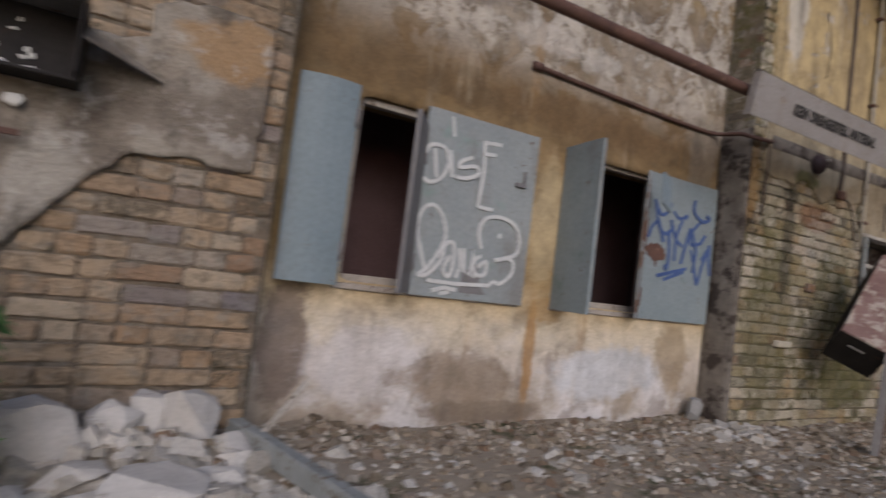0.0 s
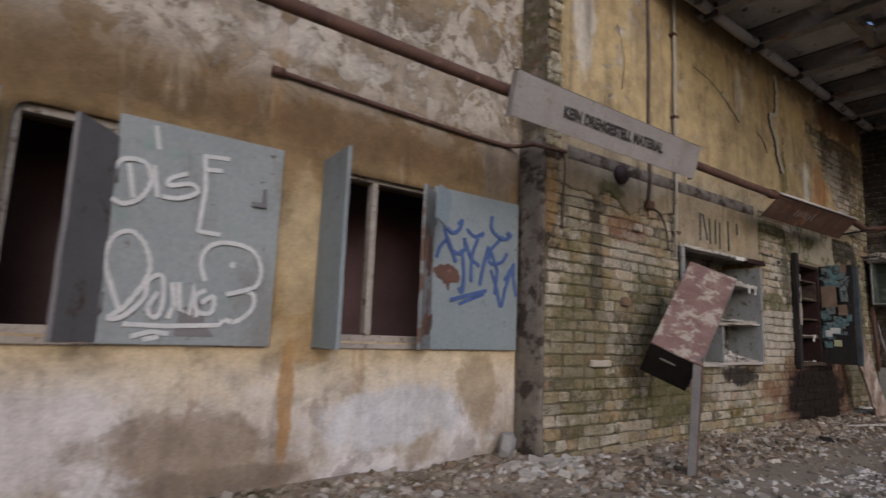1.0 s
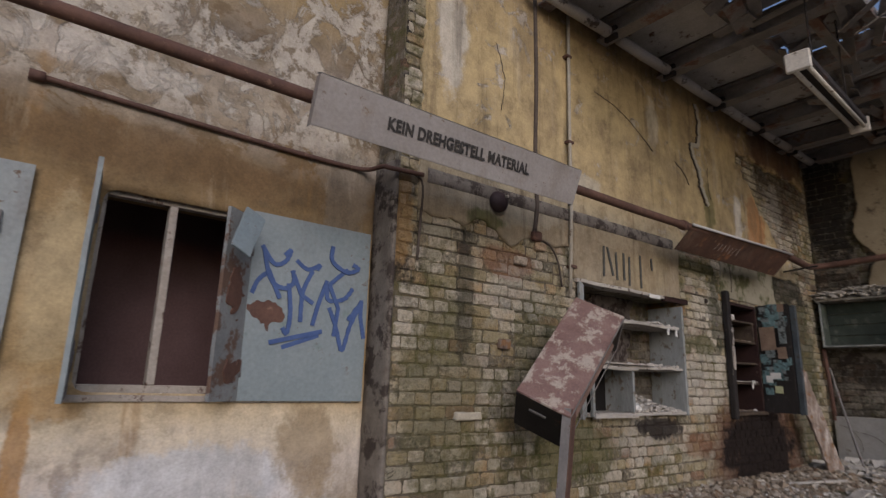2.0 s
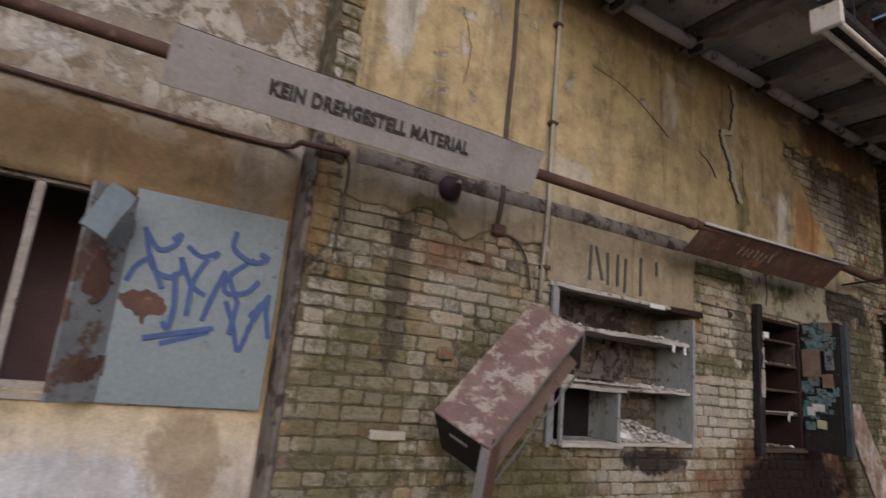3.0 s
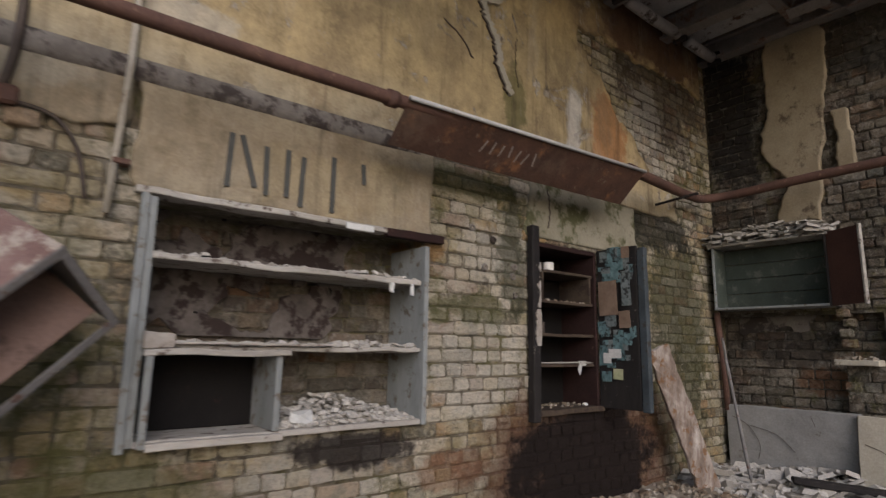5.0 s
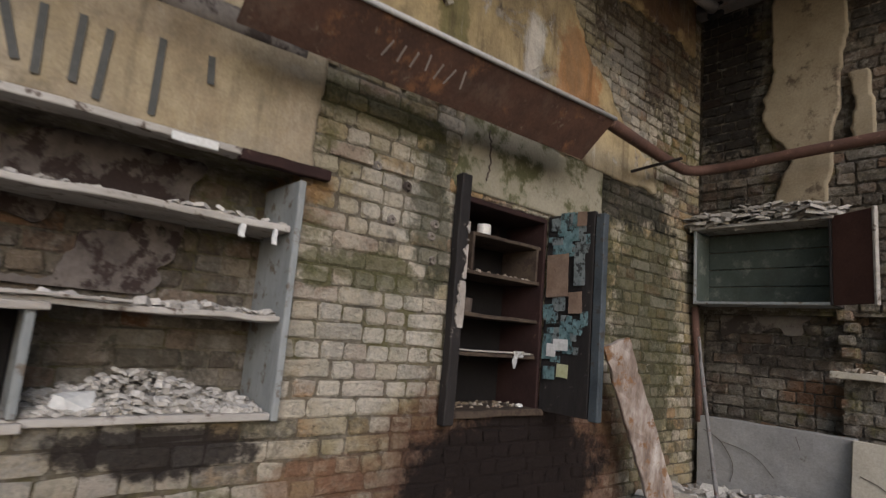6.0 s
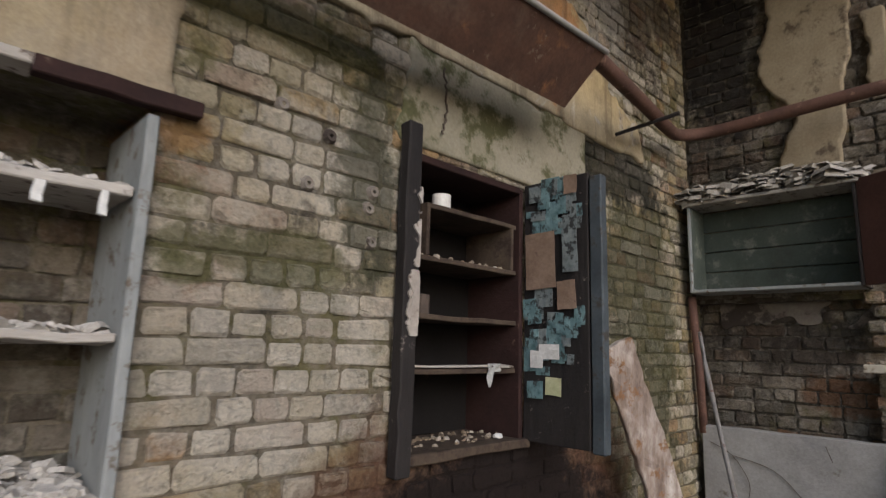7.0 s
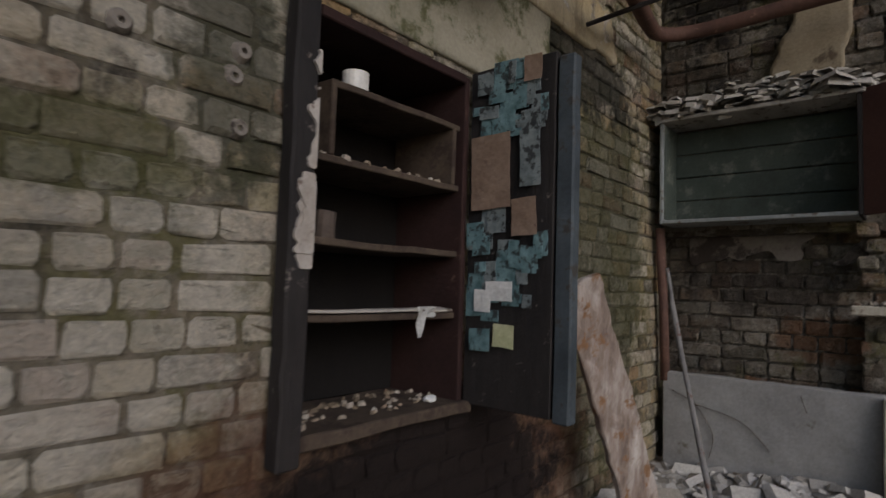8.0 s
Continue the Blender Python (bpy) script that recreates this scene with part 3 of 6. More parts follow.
def ribbon(points, width, place, ax_u, ax_v, lift=0.003, bm=None):
    """A painted stroke: a thin raised band along points (u, v) on a plane."""
    bm = bm or bmesh.new()
    u, v = Vector(ax_u), Vector(ax_v)
    n = u.cross(v).normalized()
    pts = [Vector((a, b)) for a, b in points]
    left, right = [], []
    for i, p in enumerate(pts):
        d = (pts[min(i + 1, len(pts) - 1)] - pts[max(i - 1, 0)]).normalized()
        s = Vector((-d.y, d.x)) * width * 0.5 * (1 + 0.25 * math.sin(3.1 * i))
        for side, q in ((left, p + s), (right, p - s)):
            w = Vector(place) + u * q.x + v * q.y
            side.append((bm.verts.new(w + n * (lift + 0.00012 * i)), bm.verts.new(w)))
    for i in range(len(pts) - 1):
        bm.faces.new((left[i][0], right[i][0], right[i + 1][0], left[i + 1][0]))
        bm.faces.new((left[i][1], left[i][0], left[i + 1][0], left[i + 1][1]))
        bm.faces.new((right[i][0], right[i][1], right[i + 1][1], right[i + 1][0]))
    return bm


def arc(cx, cy, rx, ry, a0, a1, n=16):
    return [(cx + rx * math.cos(radians(a0 + (a1 - a0) * i / n)), cy + ry * math.sin(radians(a0 + (a1 - a0) * i / n))) for i in range(n + 1)]


def curve_through(pts, n=6):
    """A smooth line through a few points."""
    out = []
    p = [pts[0], *pts, pts[-1]]
    for i in range(1, len(p) - 2):
        for k in range(n):
            t = k / n
            out.append(tuple(0.5 * (2 * p[i][c] + (p[i + 1][c] - p[i - 1][c]) * t + (2 * p[i - 1][c] - 5 * p[i][c] + 4 * p[i + 1][c] - p[i + 2][c]) * t * t
                                    + (3 * p[i][c] - p[i - 1][c] - 3 * p[i + 1][c] + p[i + 2][c]) * t ** 3) for c in range(len(p[i]))))
    return out + [tuple(pts[-1])]


def lump(size, seed, rough=0.35, place=(0, 0, 0), bm=None, cuts=1):
    """A broken angular chunk: the hull of a few scattered corners, its faces chipped."""
    own = bmesh.new()
    rng = random.Random(seed)
    for _ in range(12 + 4 * cuts):
        v = Vector((rng.uniform(-1, 1), rng.uniform(-1, 1), rng.uniform(-1, 1)))
        v /= max(0.75, v.length)
        own.verts.new((v.x * size[0], v.y * size[1], v.z * size[2]))
    hull = bmesh.ops.convex_hull(own, input=own.verts[:])
    bmesh.ops.delete(own, geom=[g for g in hull["geom_interior"] if isinstance(g, bmesh.types.BMVert)], context="VERTS")
    bmesh.ops.subdivide_edges(own, edges=own.edges[:], cuts=2, use_grid_fill=True)
    small = min(size)
    for v in own.verts:
        v.co += noise.noise_vector(v.co / small * 1.4 + Vector((seed, 0, 0))) * small * 0.10
        v.co += Vector(place)
    if bm is None:
        return own
    me = bpy.data.meshes.new("tmp")
    own.to_mesh(me)
    own.free()
    bm.from_mesh(me)
    bpy.data.meshes.remove(me)
    return bm


def chips(count, area, size, seed, z=0.0, flat=0.35, height=None, soft=False):
    """Many small broken pieces over a patch of ground, in one mesh."""
    rng = random.Random(seed)
    verts, faces = [], []
    (x0, x1), (y0, y1) = area
    for _ in range(count):
        x, y = rng.uniform(x0, x1), rng.uniform(y0, y1)
        if soft:
            x, y = (x0 + x1) / 2 + rng.gauss(0, (x1 - x0) / 3.2), min((y0 + y1) / 2 + rng.gauss(0, (y1 - y0) / 3), 2.5)
            if noise.noise((x * 1.6, y * 1.6, seed)) < -0.12:
                continue
        s = rng.uniform(*size) * (1.0 if rng.random() < 0.85 else 1.7)
        zz = height(x, y) if height else z
        m = Matrix.Translation((x, y, zz + s * flat * 0.2)) @ Euler((rng.uniform(-.5, .5), rng.uniform(-.5, .5), rng.random() * 6)).to_matrix().to_4x4()
        n = rng.choice((4, 5, 6))
        ring = [(s * rng.uniform(0.6, 1.1) * math.cos(2 * math.pi * k / n), s * rng.uniform(0.5, 0.9) * math.sin(2 * math.pi * k / n)) for k in range(n)]
        h = s * flat * rng.uniform(0.6, 1.4)
        b = len(verts)
        verts += [m @ Vector((a, c, -h)) for a, c in ring] + [m @ Vector((a * 0.8, c * 0.8, h * rng.uniform(0.5, 1))) for a, c in ring]
        faces += [tuple(b + n + k for k in range(n))] + [(b + k, b + (k + 1) % n, b + n + (k + 1) % n, b + n + k) for k in range(n)]
    return verts, faces


def stuff(name, data, material, label, category, group=""):
    me = bpy.data.meshes.new(name)
    me.from_pydata([tuple(v) for v in data[0]], [], data[1])
    me.materials.append(material)
    return tagged(new(name, me), label, category, group, "stuff")


def sheet(keep, u0, u1, v0, v1, cell, to_world, thick, ragged=0.6):
    """A plaster skin cut to the shape that keep(u, v) gives, with crumbled edges and its own thickness."""
    bm = bmesh.new()
    nu, nv = int((u1 - u0) / cell), int((v1 - v0) / cell)
    grid = {}

    def vert(i, j):
        if (i, j) not in grid:
            u, v = u0 + i * (u1 - u0) / nu, v0 + j * (v1 - v0) / nv
            if 0 < i < nu and 0 < j < nv:
                u += ragged * cell * 0.5 * noise.noise((u * 17, v * 17, 3))
                v += ragged * cell * 0.5 * noise.noise((u * 19, v * 19, 9))
            d = thick + 0.004 * noise.noise((u * 2.3, v * 2.3, 5)) + 0.003 * noise.noise((u * 9, v * 9, 1))
            grid[i, j] = bm.verts.new(to_world(u, v, d))
        return grid[i, j]

    for i in range(nu):
        for j in range(nv):
            u, v = u0 + (i + 0.5) * (u1 - u0) / nu, v0 + (j + 0.5) * (v1 - v0) / nv
            if keep(u, v):
                bm.faces.new((vert(i, j), vert(i + 1, j), vert(i + 1, j + 1), vert(i, j + 1)))
    for _ in range(2):
        moved = {}
        for v in bm.verts:
            near = [e.other_vert(v) for e in v.link_edges if e.is_boundary]
            if len(near) == 2:
                moved[v] = v.co * 0.5 + (near[0].co + near[1].co) * 0.25
        for v, co in moved.items():
            v.co = co
    back = Vector(to_world(0, 0, 0)) - Vector(to_world(0, 0, thick + 0.006))
    rim = bmesh.ops.extrude_edge_only(bm, edges=[e for e in bm.edges if e.is_boundary])
    for v in [g for g in rim["geom"] if isinstance(g, bmesh.types.BMVert)]:
        v.co += back
    return bm


def wob(x, z, scale=3.0, seed=0.0):
    return noise.fractal((x * scale, z * scale, seed), 1.0, 2.0, 4)


COURSE, LONG, SHORT, JOINT = 0.0885, 0.25, 0.12, 0.010


def brick_mesh(w, h, d, seed):
    """A worn brick: cut corners and a rounded front."""
    rng = random.Random(seed)
    j = lambda s: rng.uniform(-s, s)

    def ring(inset, y, jit):
        c = [rng.uniform(0.003, 0.016) for _ in range(4)]
        i = inset
        pts = [(i, i + c[0]), (i + c[0], i), (w - i - c[1], i), (w - i, i + c[1]), (w - i, h - i - c[2]), (w - i - c[2], h - i), (i + c[3], h - i), (i, h - i - c[3])]
        return [(x + j(jit), y + j(jit * 0.6), z + j(jit)) for x, z in pts]

    verts = ring(0, d, 0.0) + ring(0, rng.uniform(0.006, 0.014), 0.006) + ring(rng.uniform(0.005, 0.011), 0.0, 0.006)
    faces = [tuple(range(16, 24))]
    for q in (0, 8):
        faces += [(q + k, q + (k + 1) % 8, q + 8 + (k + 1) % 8, q + 8 + k) for k in range(8)]
    return verts, faces


def lay(u0, u1, v0, v1, keep, seed, holes=()):
    """Places of bricks in a mixed bond with many headers: (u, v, length)."""
    rng = random.Random(seed)
    out = []
    row = 0
    v = v0
    while v < v1:
        spans = [(u0, u1)]
        for a, b, c, d in holes:
            if c - 0.05 < v < d - 0.01:
                spans = [s for x, y in spans for s in ((x, min(y, a - 0.006)), (max(x, b + 0.006), y)) if s[1] - s[0] > 0.03]
        for lo, hi in spans:
            u = lo - rng.choice((0.0, 0.19, 0.065, 0.10))
            while u < hi:
                w = LONG if rng.random() < (0.55 if row % 2 else 0.18) else SHORT
                a, b = max(u, lo), min(u + w, hi)
                if b - a > 0.035 and keep((a + b) / 2, v + COURSE / 2, a, b):
                    out.append((a, v, b - a))
                u += w + JOINT
        v += COURSE
        row += 1
    return out


def bricks(places, parent, material, to_world, near, label, seed):
    """The bricks that near() picks stand as parts, the rest are joined."""
    rng = random.Random(seed)
    kinds = {}
    verts, faces = [], []
    count = 0
    for u, v, w in places:
        proud = rng.uniform(-0.005, 0.006)
        if rng.random() < 0.07:
            proud += rng.uniform(0.003, 0.008)
        v += 0.005 * noise.noise((u * 1.3, v * 0.5, seed))
        m = to_world(u, v, proud, w)
        tilt = Matrix.Rotation(rng.uniform(-0.022, 0.022), 4, "Y") @ Matrix.Rotation(rng.uniform(-0.02, 0.02), 4, "Z")
        full = abs(w - LONG) < 1e-3 or abs(w - SHORT) < 1e-3
        if full and count < 300 and near(u, v):
            key = (round(w, 3), rng.randrange(5))
            if key not in kinds:
                me = bpy.data.meshes.new("brick")
                vs, fs = brick_mesh(w, COURSE - JOINT, 0.05, 91 * key[1] + int(w * 1000))
                me.from_pydata(vs, [], fs)
                me.materials.append(material)
                kinds[key] = me
            ob = new("brick", kinds[key])
            ob.parent = parent
            ob.matrix_basis = m @ tilt
            count += 1
        else:
            vs, fs = brick_mesh(w, COURSE - JOINT, 0.05, rng.randrange(10 ** 6))
            b = len(verts)
            mt = m @ tilt
            verts += [tuple(mt @ Vector(c)) for c in vs]
            faces += [tuple(b + i for i in f) for f in fs]
    if verts:
        me = bpy.data.meshes.new("brickwork")
        me.from_pydata(verts, [], faces)
        me.materials.append(material)
        ob = new("brickwork", me)
        ob.parent = parent
        tagged(ob, label, kind="stuff")


# ---- the plan ----
WALL, RECESS, END, GROUND, TOP = 2.55, 2.83, 11.46, -0.28, 4.25
PIER, COLUMN = 0.46, 4.13          # the recessed bay runs between these
NICHE = (6.02, 7.60, 0.41, 1.53)   # open shelf in the wall: x0, x1, z0, z1
CUPB = (8.60, 9.34, 0.42, 1.64)    # cupboard in the wall


def ground_height(x, y):
    h = GROUND + 0.035 * noise.noise((x * 1.1, y * 1.1, 0)) + 0.018 * noise.noise((x * 4, y * 4, 2))
    if -3 < x < 12 and y < 3.2:
        h += 0.05 * max(0.0, 1 - (2.75 - y) / 0.6) * (0.6 + 0.8 * noise.noise((x * 1.7, 0, 4))) if y > 2.1 else 0
    if abs(x) < 1.5 and y < 3:
        h += 0.13 * math.exp(-((x - 0.02) / 0.42) ** 2 - ((y - 2.35) / 0.22) ** 2)
    if x > 10.4 and y > 0.8:
        h += 0.10 * min(1, (x - 10.4)) * (0.7 + noise.noise((x * 2, y * 2, 7)))
    return h


# ground: one sheet, fine near the walls and coarse out to the horizon
bm = bmesh.new()
xs = [-600, -150, -40, -15, -8, -5] + [-3 + 0.12 * i for i in range(124)] + [12.5, 15, 25, 60, 200, 600]
ys = [-600, -150, -40, -15, -8, -5, -3.5] + [-2.5 + 0.12 * i for i in range(46)] + [3.4, 6, 12, 40, 150, 600]
rows = [[bm.verts.new((x, y, ground_height(x, y) if -3.1 < x < 12 and -2.6 < y < 3.2 else GROUND)) for y in ys] for x in xs]
for r0, r1 in zip(rows, rows[1:]):
    for j in range(len(ys) - 1):
        bm.faces.new((r0[j], r1[j], r1[j + 1], r0[j + 1]))
structure("ground", bm, M_GROUND, "dark earth strewn with rubble and patches of moss", True)

# recessed bay with two window openings
WIN = [(0.90, 2.13, 0.54, 1.60), (2.45, 4.00, 0.54, 1.62)]


def in_window(x, z):
    return any(a < x < b and c < z < d for a, b, c, d in WIN)


bm = bmesh.new()
(wa, wb, wc, wd), (we, wf, wg, wh) = WIN
for lo, hi in (((PIER, RECESS, -0.5), (wa, RECESS + 0.3, TOP)), ((wb, RECESS, -0.5), (we, RECESS + 0.3, TOP)), ((wf, RECESS, -0.5), (COLUMN + 0.2, RECESS + 0.3, TOP)),
               ((wa, RECESS, -0.5), (wb, RECESS + 0.3, wc)), ((we, RECESS, -0.5), (wf, RECESS + 0.3, wg)),
               ((wa, RECESS, wd), (wb, RECESS + 0.3, TOP)), ((we, RECESS, wh), (wf, RECESS + 0.3, TOP))):
    box(lo, hi, bm=bm)
wall_bay = structure("wall_bay", bm, M_WASH, "recessed rendered wall with flaking lime wash and brown stains")
bm = sheet(lambda u, v: not in_window(u, v), PIER, COLUMN, -0.45, TOP, 0.05, lambda u, v, d: Vector((u, RECESS - d, v)), 0.012, 0.2)
skin = link("render_skin", bm, M_WASH, True)
skin.parent = wall_bay

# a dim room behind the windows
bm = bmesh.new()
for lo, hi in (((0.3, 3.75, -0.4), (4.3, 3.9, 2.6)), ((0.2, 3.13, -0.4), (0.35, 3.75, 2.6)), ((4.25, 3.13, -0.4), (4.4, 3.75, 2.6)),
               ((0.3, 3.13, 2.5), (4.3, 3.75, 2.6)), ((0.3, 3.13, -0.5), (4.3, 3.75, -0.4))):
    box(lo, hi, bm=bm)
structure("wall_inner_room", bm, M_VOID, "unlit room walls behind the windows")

# the long brick wall: core with openings for the shelf niche and the cupboard
bm = bmesh.new()
B0, B1 = WALL + 0.012, WALL + 0.5
cuts = [COLUMN + 0.004, NICHE[0], NICHE[1], CUPB[0], CUPB[1], END + 0.4]
for a, b, hole in ((cuts[0], cuts[1], None), (cuts[1], cuts[2], NICHE), (cuts[2], cuts[3], None), (cuts[3], cuts[4], CUPB), (cuts[4], cuts[5], None)):
    if hole:
        box((a, B0, -0.5), (b, B1, hole[2]), bm=bm)
        box((a, B0, hole[3]), (b, B1, TOP), bm=bm)
        box((a, WALL + 0.34, hole[2]), (b, B1, hole[3]), bm=bm)
    else:
        box((a, B0, -0.5), (b, B1, TOP), bm=bm)
wall_north = structure("wall_north", bm, M_MORTAR, "long buff brick wall with fallen plaster, moss and soot")


def plaster_here(x, z):
    n = 0.09 * wob(x, z, 2.6, 1.0) + 0.02 * wob(x, z, 11, 3.0)
    if x < 4.30 + n * 0.5:
        return False
    if 5.93 + n * 0.3 < x < 7.64 + n * 0.1 and z > 1.545:
        return True
    if x < 5.9:
        edge = 1.80 + 0.07 * math.exp(-((x - 4.86) / 0.09) ** 2) - 0.10 * math.exp(-((x - 5.22) / 0.12) ** 2)
        return z > edge + n * 0.6
    if z > 3.62 + n:
        return x < 11.3
    return z > 2.13 + n * 0.3 and x < (9.15 + 1.15 * (3.5 - z) if z < 3.5 else 9.15) + 2.2 * n


def patch_here(x, z):
    n = 0.09 * wob(x, z, 3.0, 4.0)
    return 8.52 + n < x < 9.95 + n and 1.675 < z < 2.16 + n


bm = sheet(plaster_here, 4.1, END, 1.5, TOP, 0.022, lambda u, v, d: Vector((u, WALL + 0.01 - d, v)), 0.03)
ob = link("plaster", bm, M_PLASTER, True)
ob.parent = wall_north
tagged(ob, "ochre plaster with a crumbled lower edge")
bm = sheet(patch_here, 8.3, 10.3, 1.6, 2.4, 0.02, lambda u, v, d: Vector((u, WALL + 0.01 - d, v)), 0.022)
ob = link("render_patch", bm, M_PATCH, True)
ob.parent = wall_north

# raised dark band that stands in for the pipe's shadow on the plaster
bm = bmesh.new()
prev = None
for i in range(85):
    x = 4.36 + i * 0.0378
    if x > 7.54:
        break
    ring = []
    for k in range(7):
        a = math.pi * k / 6
        ring.append(bm.verts.new((x, WALL - 0.014 - 0.020 * math.sin(a) * (1 + 0.15 * noise.noise((x * 6, k, 0))), 2.075 + 0.012 * (x - 4.3) + 0.06 * math.cos(a))))
    if prev:
        for k in range(6):
            bm.faces.new((prev[k], prev[k + 1], ring[k + 1], ring[k]))
    else:
        bm.faces.new(ring)
    prev = ring
bm.faces.new(prev)
ob = link("pipe_shadow_band", bm, M_SOIL_SHADOW, True)
ob.parent = wall_north

# end wall with a shallow recess
bm = bmesh.new()
E0, E1 = END + 0.015, END + 0.5
for lo, hi in (((E0, 1.44, 1.22), (E1, WALL + 0.1, TOP)), ((E0, -6, -0.5), (E1, 1.16, TOP)), ((E0, 1.16, 1.22), (E1, 1.44, TOP)), ((E0, 1.16, -0.5), (E1, 1.47, 0.77)),
               ((END + 0.14, 1.16, -0.5), (E1 + 0.1, WALL + 0.1, 1.3))):
    box(lo, hi, bm=bm)
wall_east = structure("wall_east", bm, M_MORTAR_END, "sooty brick end wall with a strip of old plaster")


def end_plaster(y, z):
    n = 0.13 * wob(y, z, 3.0, 8.0) + 0.02 * wob(y, z, 12, 3.0)
    if 1.24 + n * 0.4 < y < 1.36 + n * 0.4 and 2.55 < z < 3.1:
        return True
    left = 1.90 + 0.09 * math.exp(-((z - 2.95) / 0.3) ** 2) - 0.10 * math.exp(-((z - 2.5) / 0.15) ** 2)
    return 1.38 + 0.10 * max(0, 3.6 - z) + n * 0.25 < y < left + n * 0.35 and z > 2.08 + n


bm = sheet(end_plaster, 0.9, 2.3, 2.0, TOP, 0.02, lambda u, v, d: Vector((END + 0.01 - d, u, v)), 0.05)
ob = link("plaster", bm, M_PLASTER_END, True)
ob.parent = wall_east

# left pier
bm = bmesh.new()
box((-6, WALL + 0.015, -0.5), (PIER - 0.006, WALL + 0.6, TOP), bm=bm)
wall_pier = structure("wall_pier", bm, M_MORTAR_PIER, "buff brick pier with a patch of stained render")


def pier_plaster(x, z):
    n = 0.07 * wob(x, z, 2.4, 12.0)
    if x > 0.35 + 0.4 * n or z > 1.72 + n:
        return False
    low = 1.0 if x > -0.16 else 1.0 + 1.2 * (x + 0.16)
    top = 1.68 if x > -0.14 else 1.52
    return low + n * 0.6 < z < top + n or x < -0.56 + n and z < 1.3


bm = sheet(pier_plaster, -1.8, 0.5, -0.4, 1.9, 0.02, lambda u, v, d: Vector((u, WALL + 0.01 - d, v)), 0.03)
ob = link("render_patch", bm, M_RENDER, True)
ob.parent = wall_pier

# ---- roof: what is left of it, sheets on steel beams ----
ROOF_W, ROOF_S = 5.55, -0.55
BEAMS = [5.6, 6.45, 7.5, 8.6, 9.65, 10.6, 11.38]
bm = bmesh.new()
rng = random.Random(5)
for x in BEAMS:
    for lo, hi in (((x - 0.075, ROOF_S, 4.00), (x + 0.075, WALL + 0.1, 4.02)), ((x - 0.009, ROOF_S, 4.02), (x + 0.009, WALL + 0.1, 4.19)), ((x - 0.075, ROOF_S, 4.19), (x + 0.075, WALL + 0.1, 4.21))):
        box(lo, hi, bm=bm)
for y in (1.55, 0.72, -0.1):
    box((ROOF_W, y - 0.05, 4.06), (END, y + 0.05, 4.17), 0.006, bm=bm)
for _ in range(130):
    x, y, s = rng.uniform(6.2, 11.5), rng.uniform(0.5, 1.6) if rng.random() < 0.8 else rng.uniform(-0.4, 0.5), rng.uniform(0.06, 0.4)
    m = Matrix.Translation((x, y, rng.uniform(3.98, 4.2))) @ Euler((rng.uniform(-.6, .6), rng.uniform(-.5, .5), rng.choice((0.0, 0.3, 1.5)) + rng.uniform(-.4, .4))).to_matrix().to_4x4()
    box((-s, -rng.uniform(0.02, 0.09), -0.008), (s, rng.uniform(0.02, 0.09), 0.008), m=m, bm=bm)
ceiling = structure("ceiling", bm, M_ROOF, "sooty steel beams with hanging scraps of roof boarding")
bm = bmesh.new()
for i in range(len(BEAMS) - 1):
    for j, (y0, y1) in enumerate(((1.62, 2.64), (0.78, 1.5), (-0.05, 0.66), (-0.55, -0.15))):
        if j > 1 and (i, j) not in ((1, 2), (4, 2), (5, 2)):
            continue
        x0, x1 = BEAMS[i] + 0.08, BEAMS[i + 1] - 0.08
        n = 34
        sag = rng.uniform(0.0, 0.04)
        prev = None
        for k in range(n + 1):
            x = x0 + (x1 - x0) * k / n
            z = 4.225 + 0.02 * (k % 2) - sag * math.sin(math.pi * k / n)
            q = [bm.verts.new(p) for p in ((x, y0, z), (x, y1, z), (x, y0, z + 0.012), (x, y1, z + 0.012))]
            if prev:
                bm.faces.new((prev[0], q[0], q[1], prev[1]))
                bm.faces.new((prev[2], prev[3], q[3], q[2]))
            prev = q
structure("ceiling_sheets", bm, M_SHEET, "grey corrugated roof sheets with gaps to the sky")
bm = bmesh.new()
box((ROOF_W, 1.7, 4.30), (END + 0.5, 3.2, 4.34), bm=bm)
box((9.4, 0.7, 4.30), (END + 0.5, 1.7, 4.34), bm=bm)
structure("roof", bm, M_ROOF, "roof boarding broken open in places")
bm = bmesh.new()
box((COLUMN, WALL + 0.02, TOP), (ROOF_W, WALL + 0.5, TOP + 0.05), bm=bm)
box((END - 0.05, -6, TOP), (END + 0.5, WALL + 0.5, TOP + 0.04), bm=bm)
structure("wall_coping", bm, M_RENDER, "worn mortar coping on the wall head")

# pale pipe under the eaves, in lengths
duct = thing("eaves_pipe", (4.5, 2.38, 4.02), "dusty pale pipe in clamped lengths under the roof edge", "pipe")
for a, b in ((5.3, 6.35), (6.55, 7.4), (7.6, 8.5), (8.7, 9.55), (9.75, 10.6), (10.8, 11.32)):
    part("pipe_length", tube([(a, 2.38, 4.02), ((a + b) / 2, 2.38, 4.01), (b, 2.38, 4.02)], 0.055, 12), M_TUBE, duct, smooth=True)
    part("clamp", box((b + 0.03, 2.31, 3.95), (b + 0.08, 2.45, 4.09), 0.01), M_STEEL, duct)

# fluorescent lamp fitting hung under the roof
lamp = thing("ceiling_lamp", (7.53, 0.945, 3.17), "dusty twin-tube lamp fitting hanging askew under the roof", "lamp")
ml = look((7.53, 0.945, 3.17), (6.45, 0.84, 3.05)) @ Matrix.Rotation(radians(90), 4, "Y")
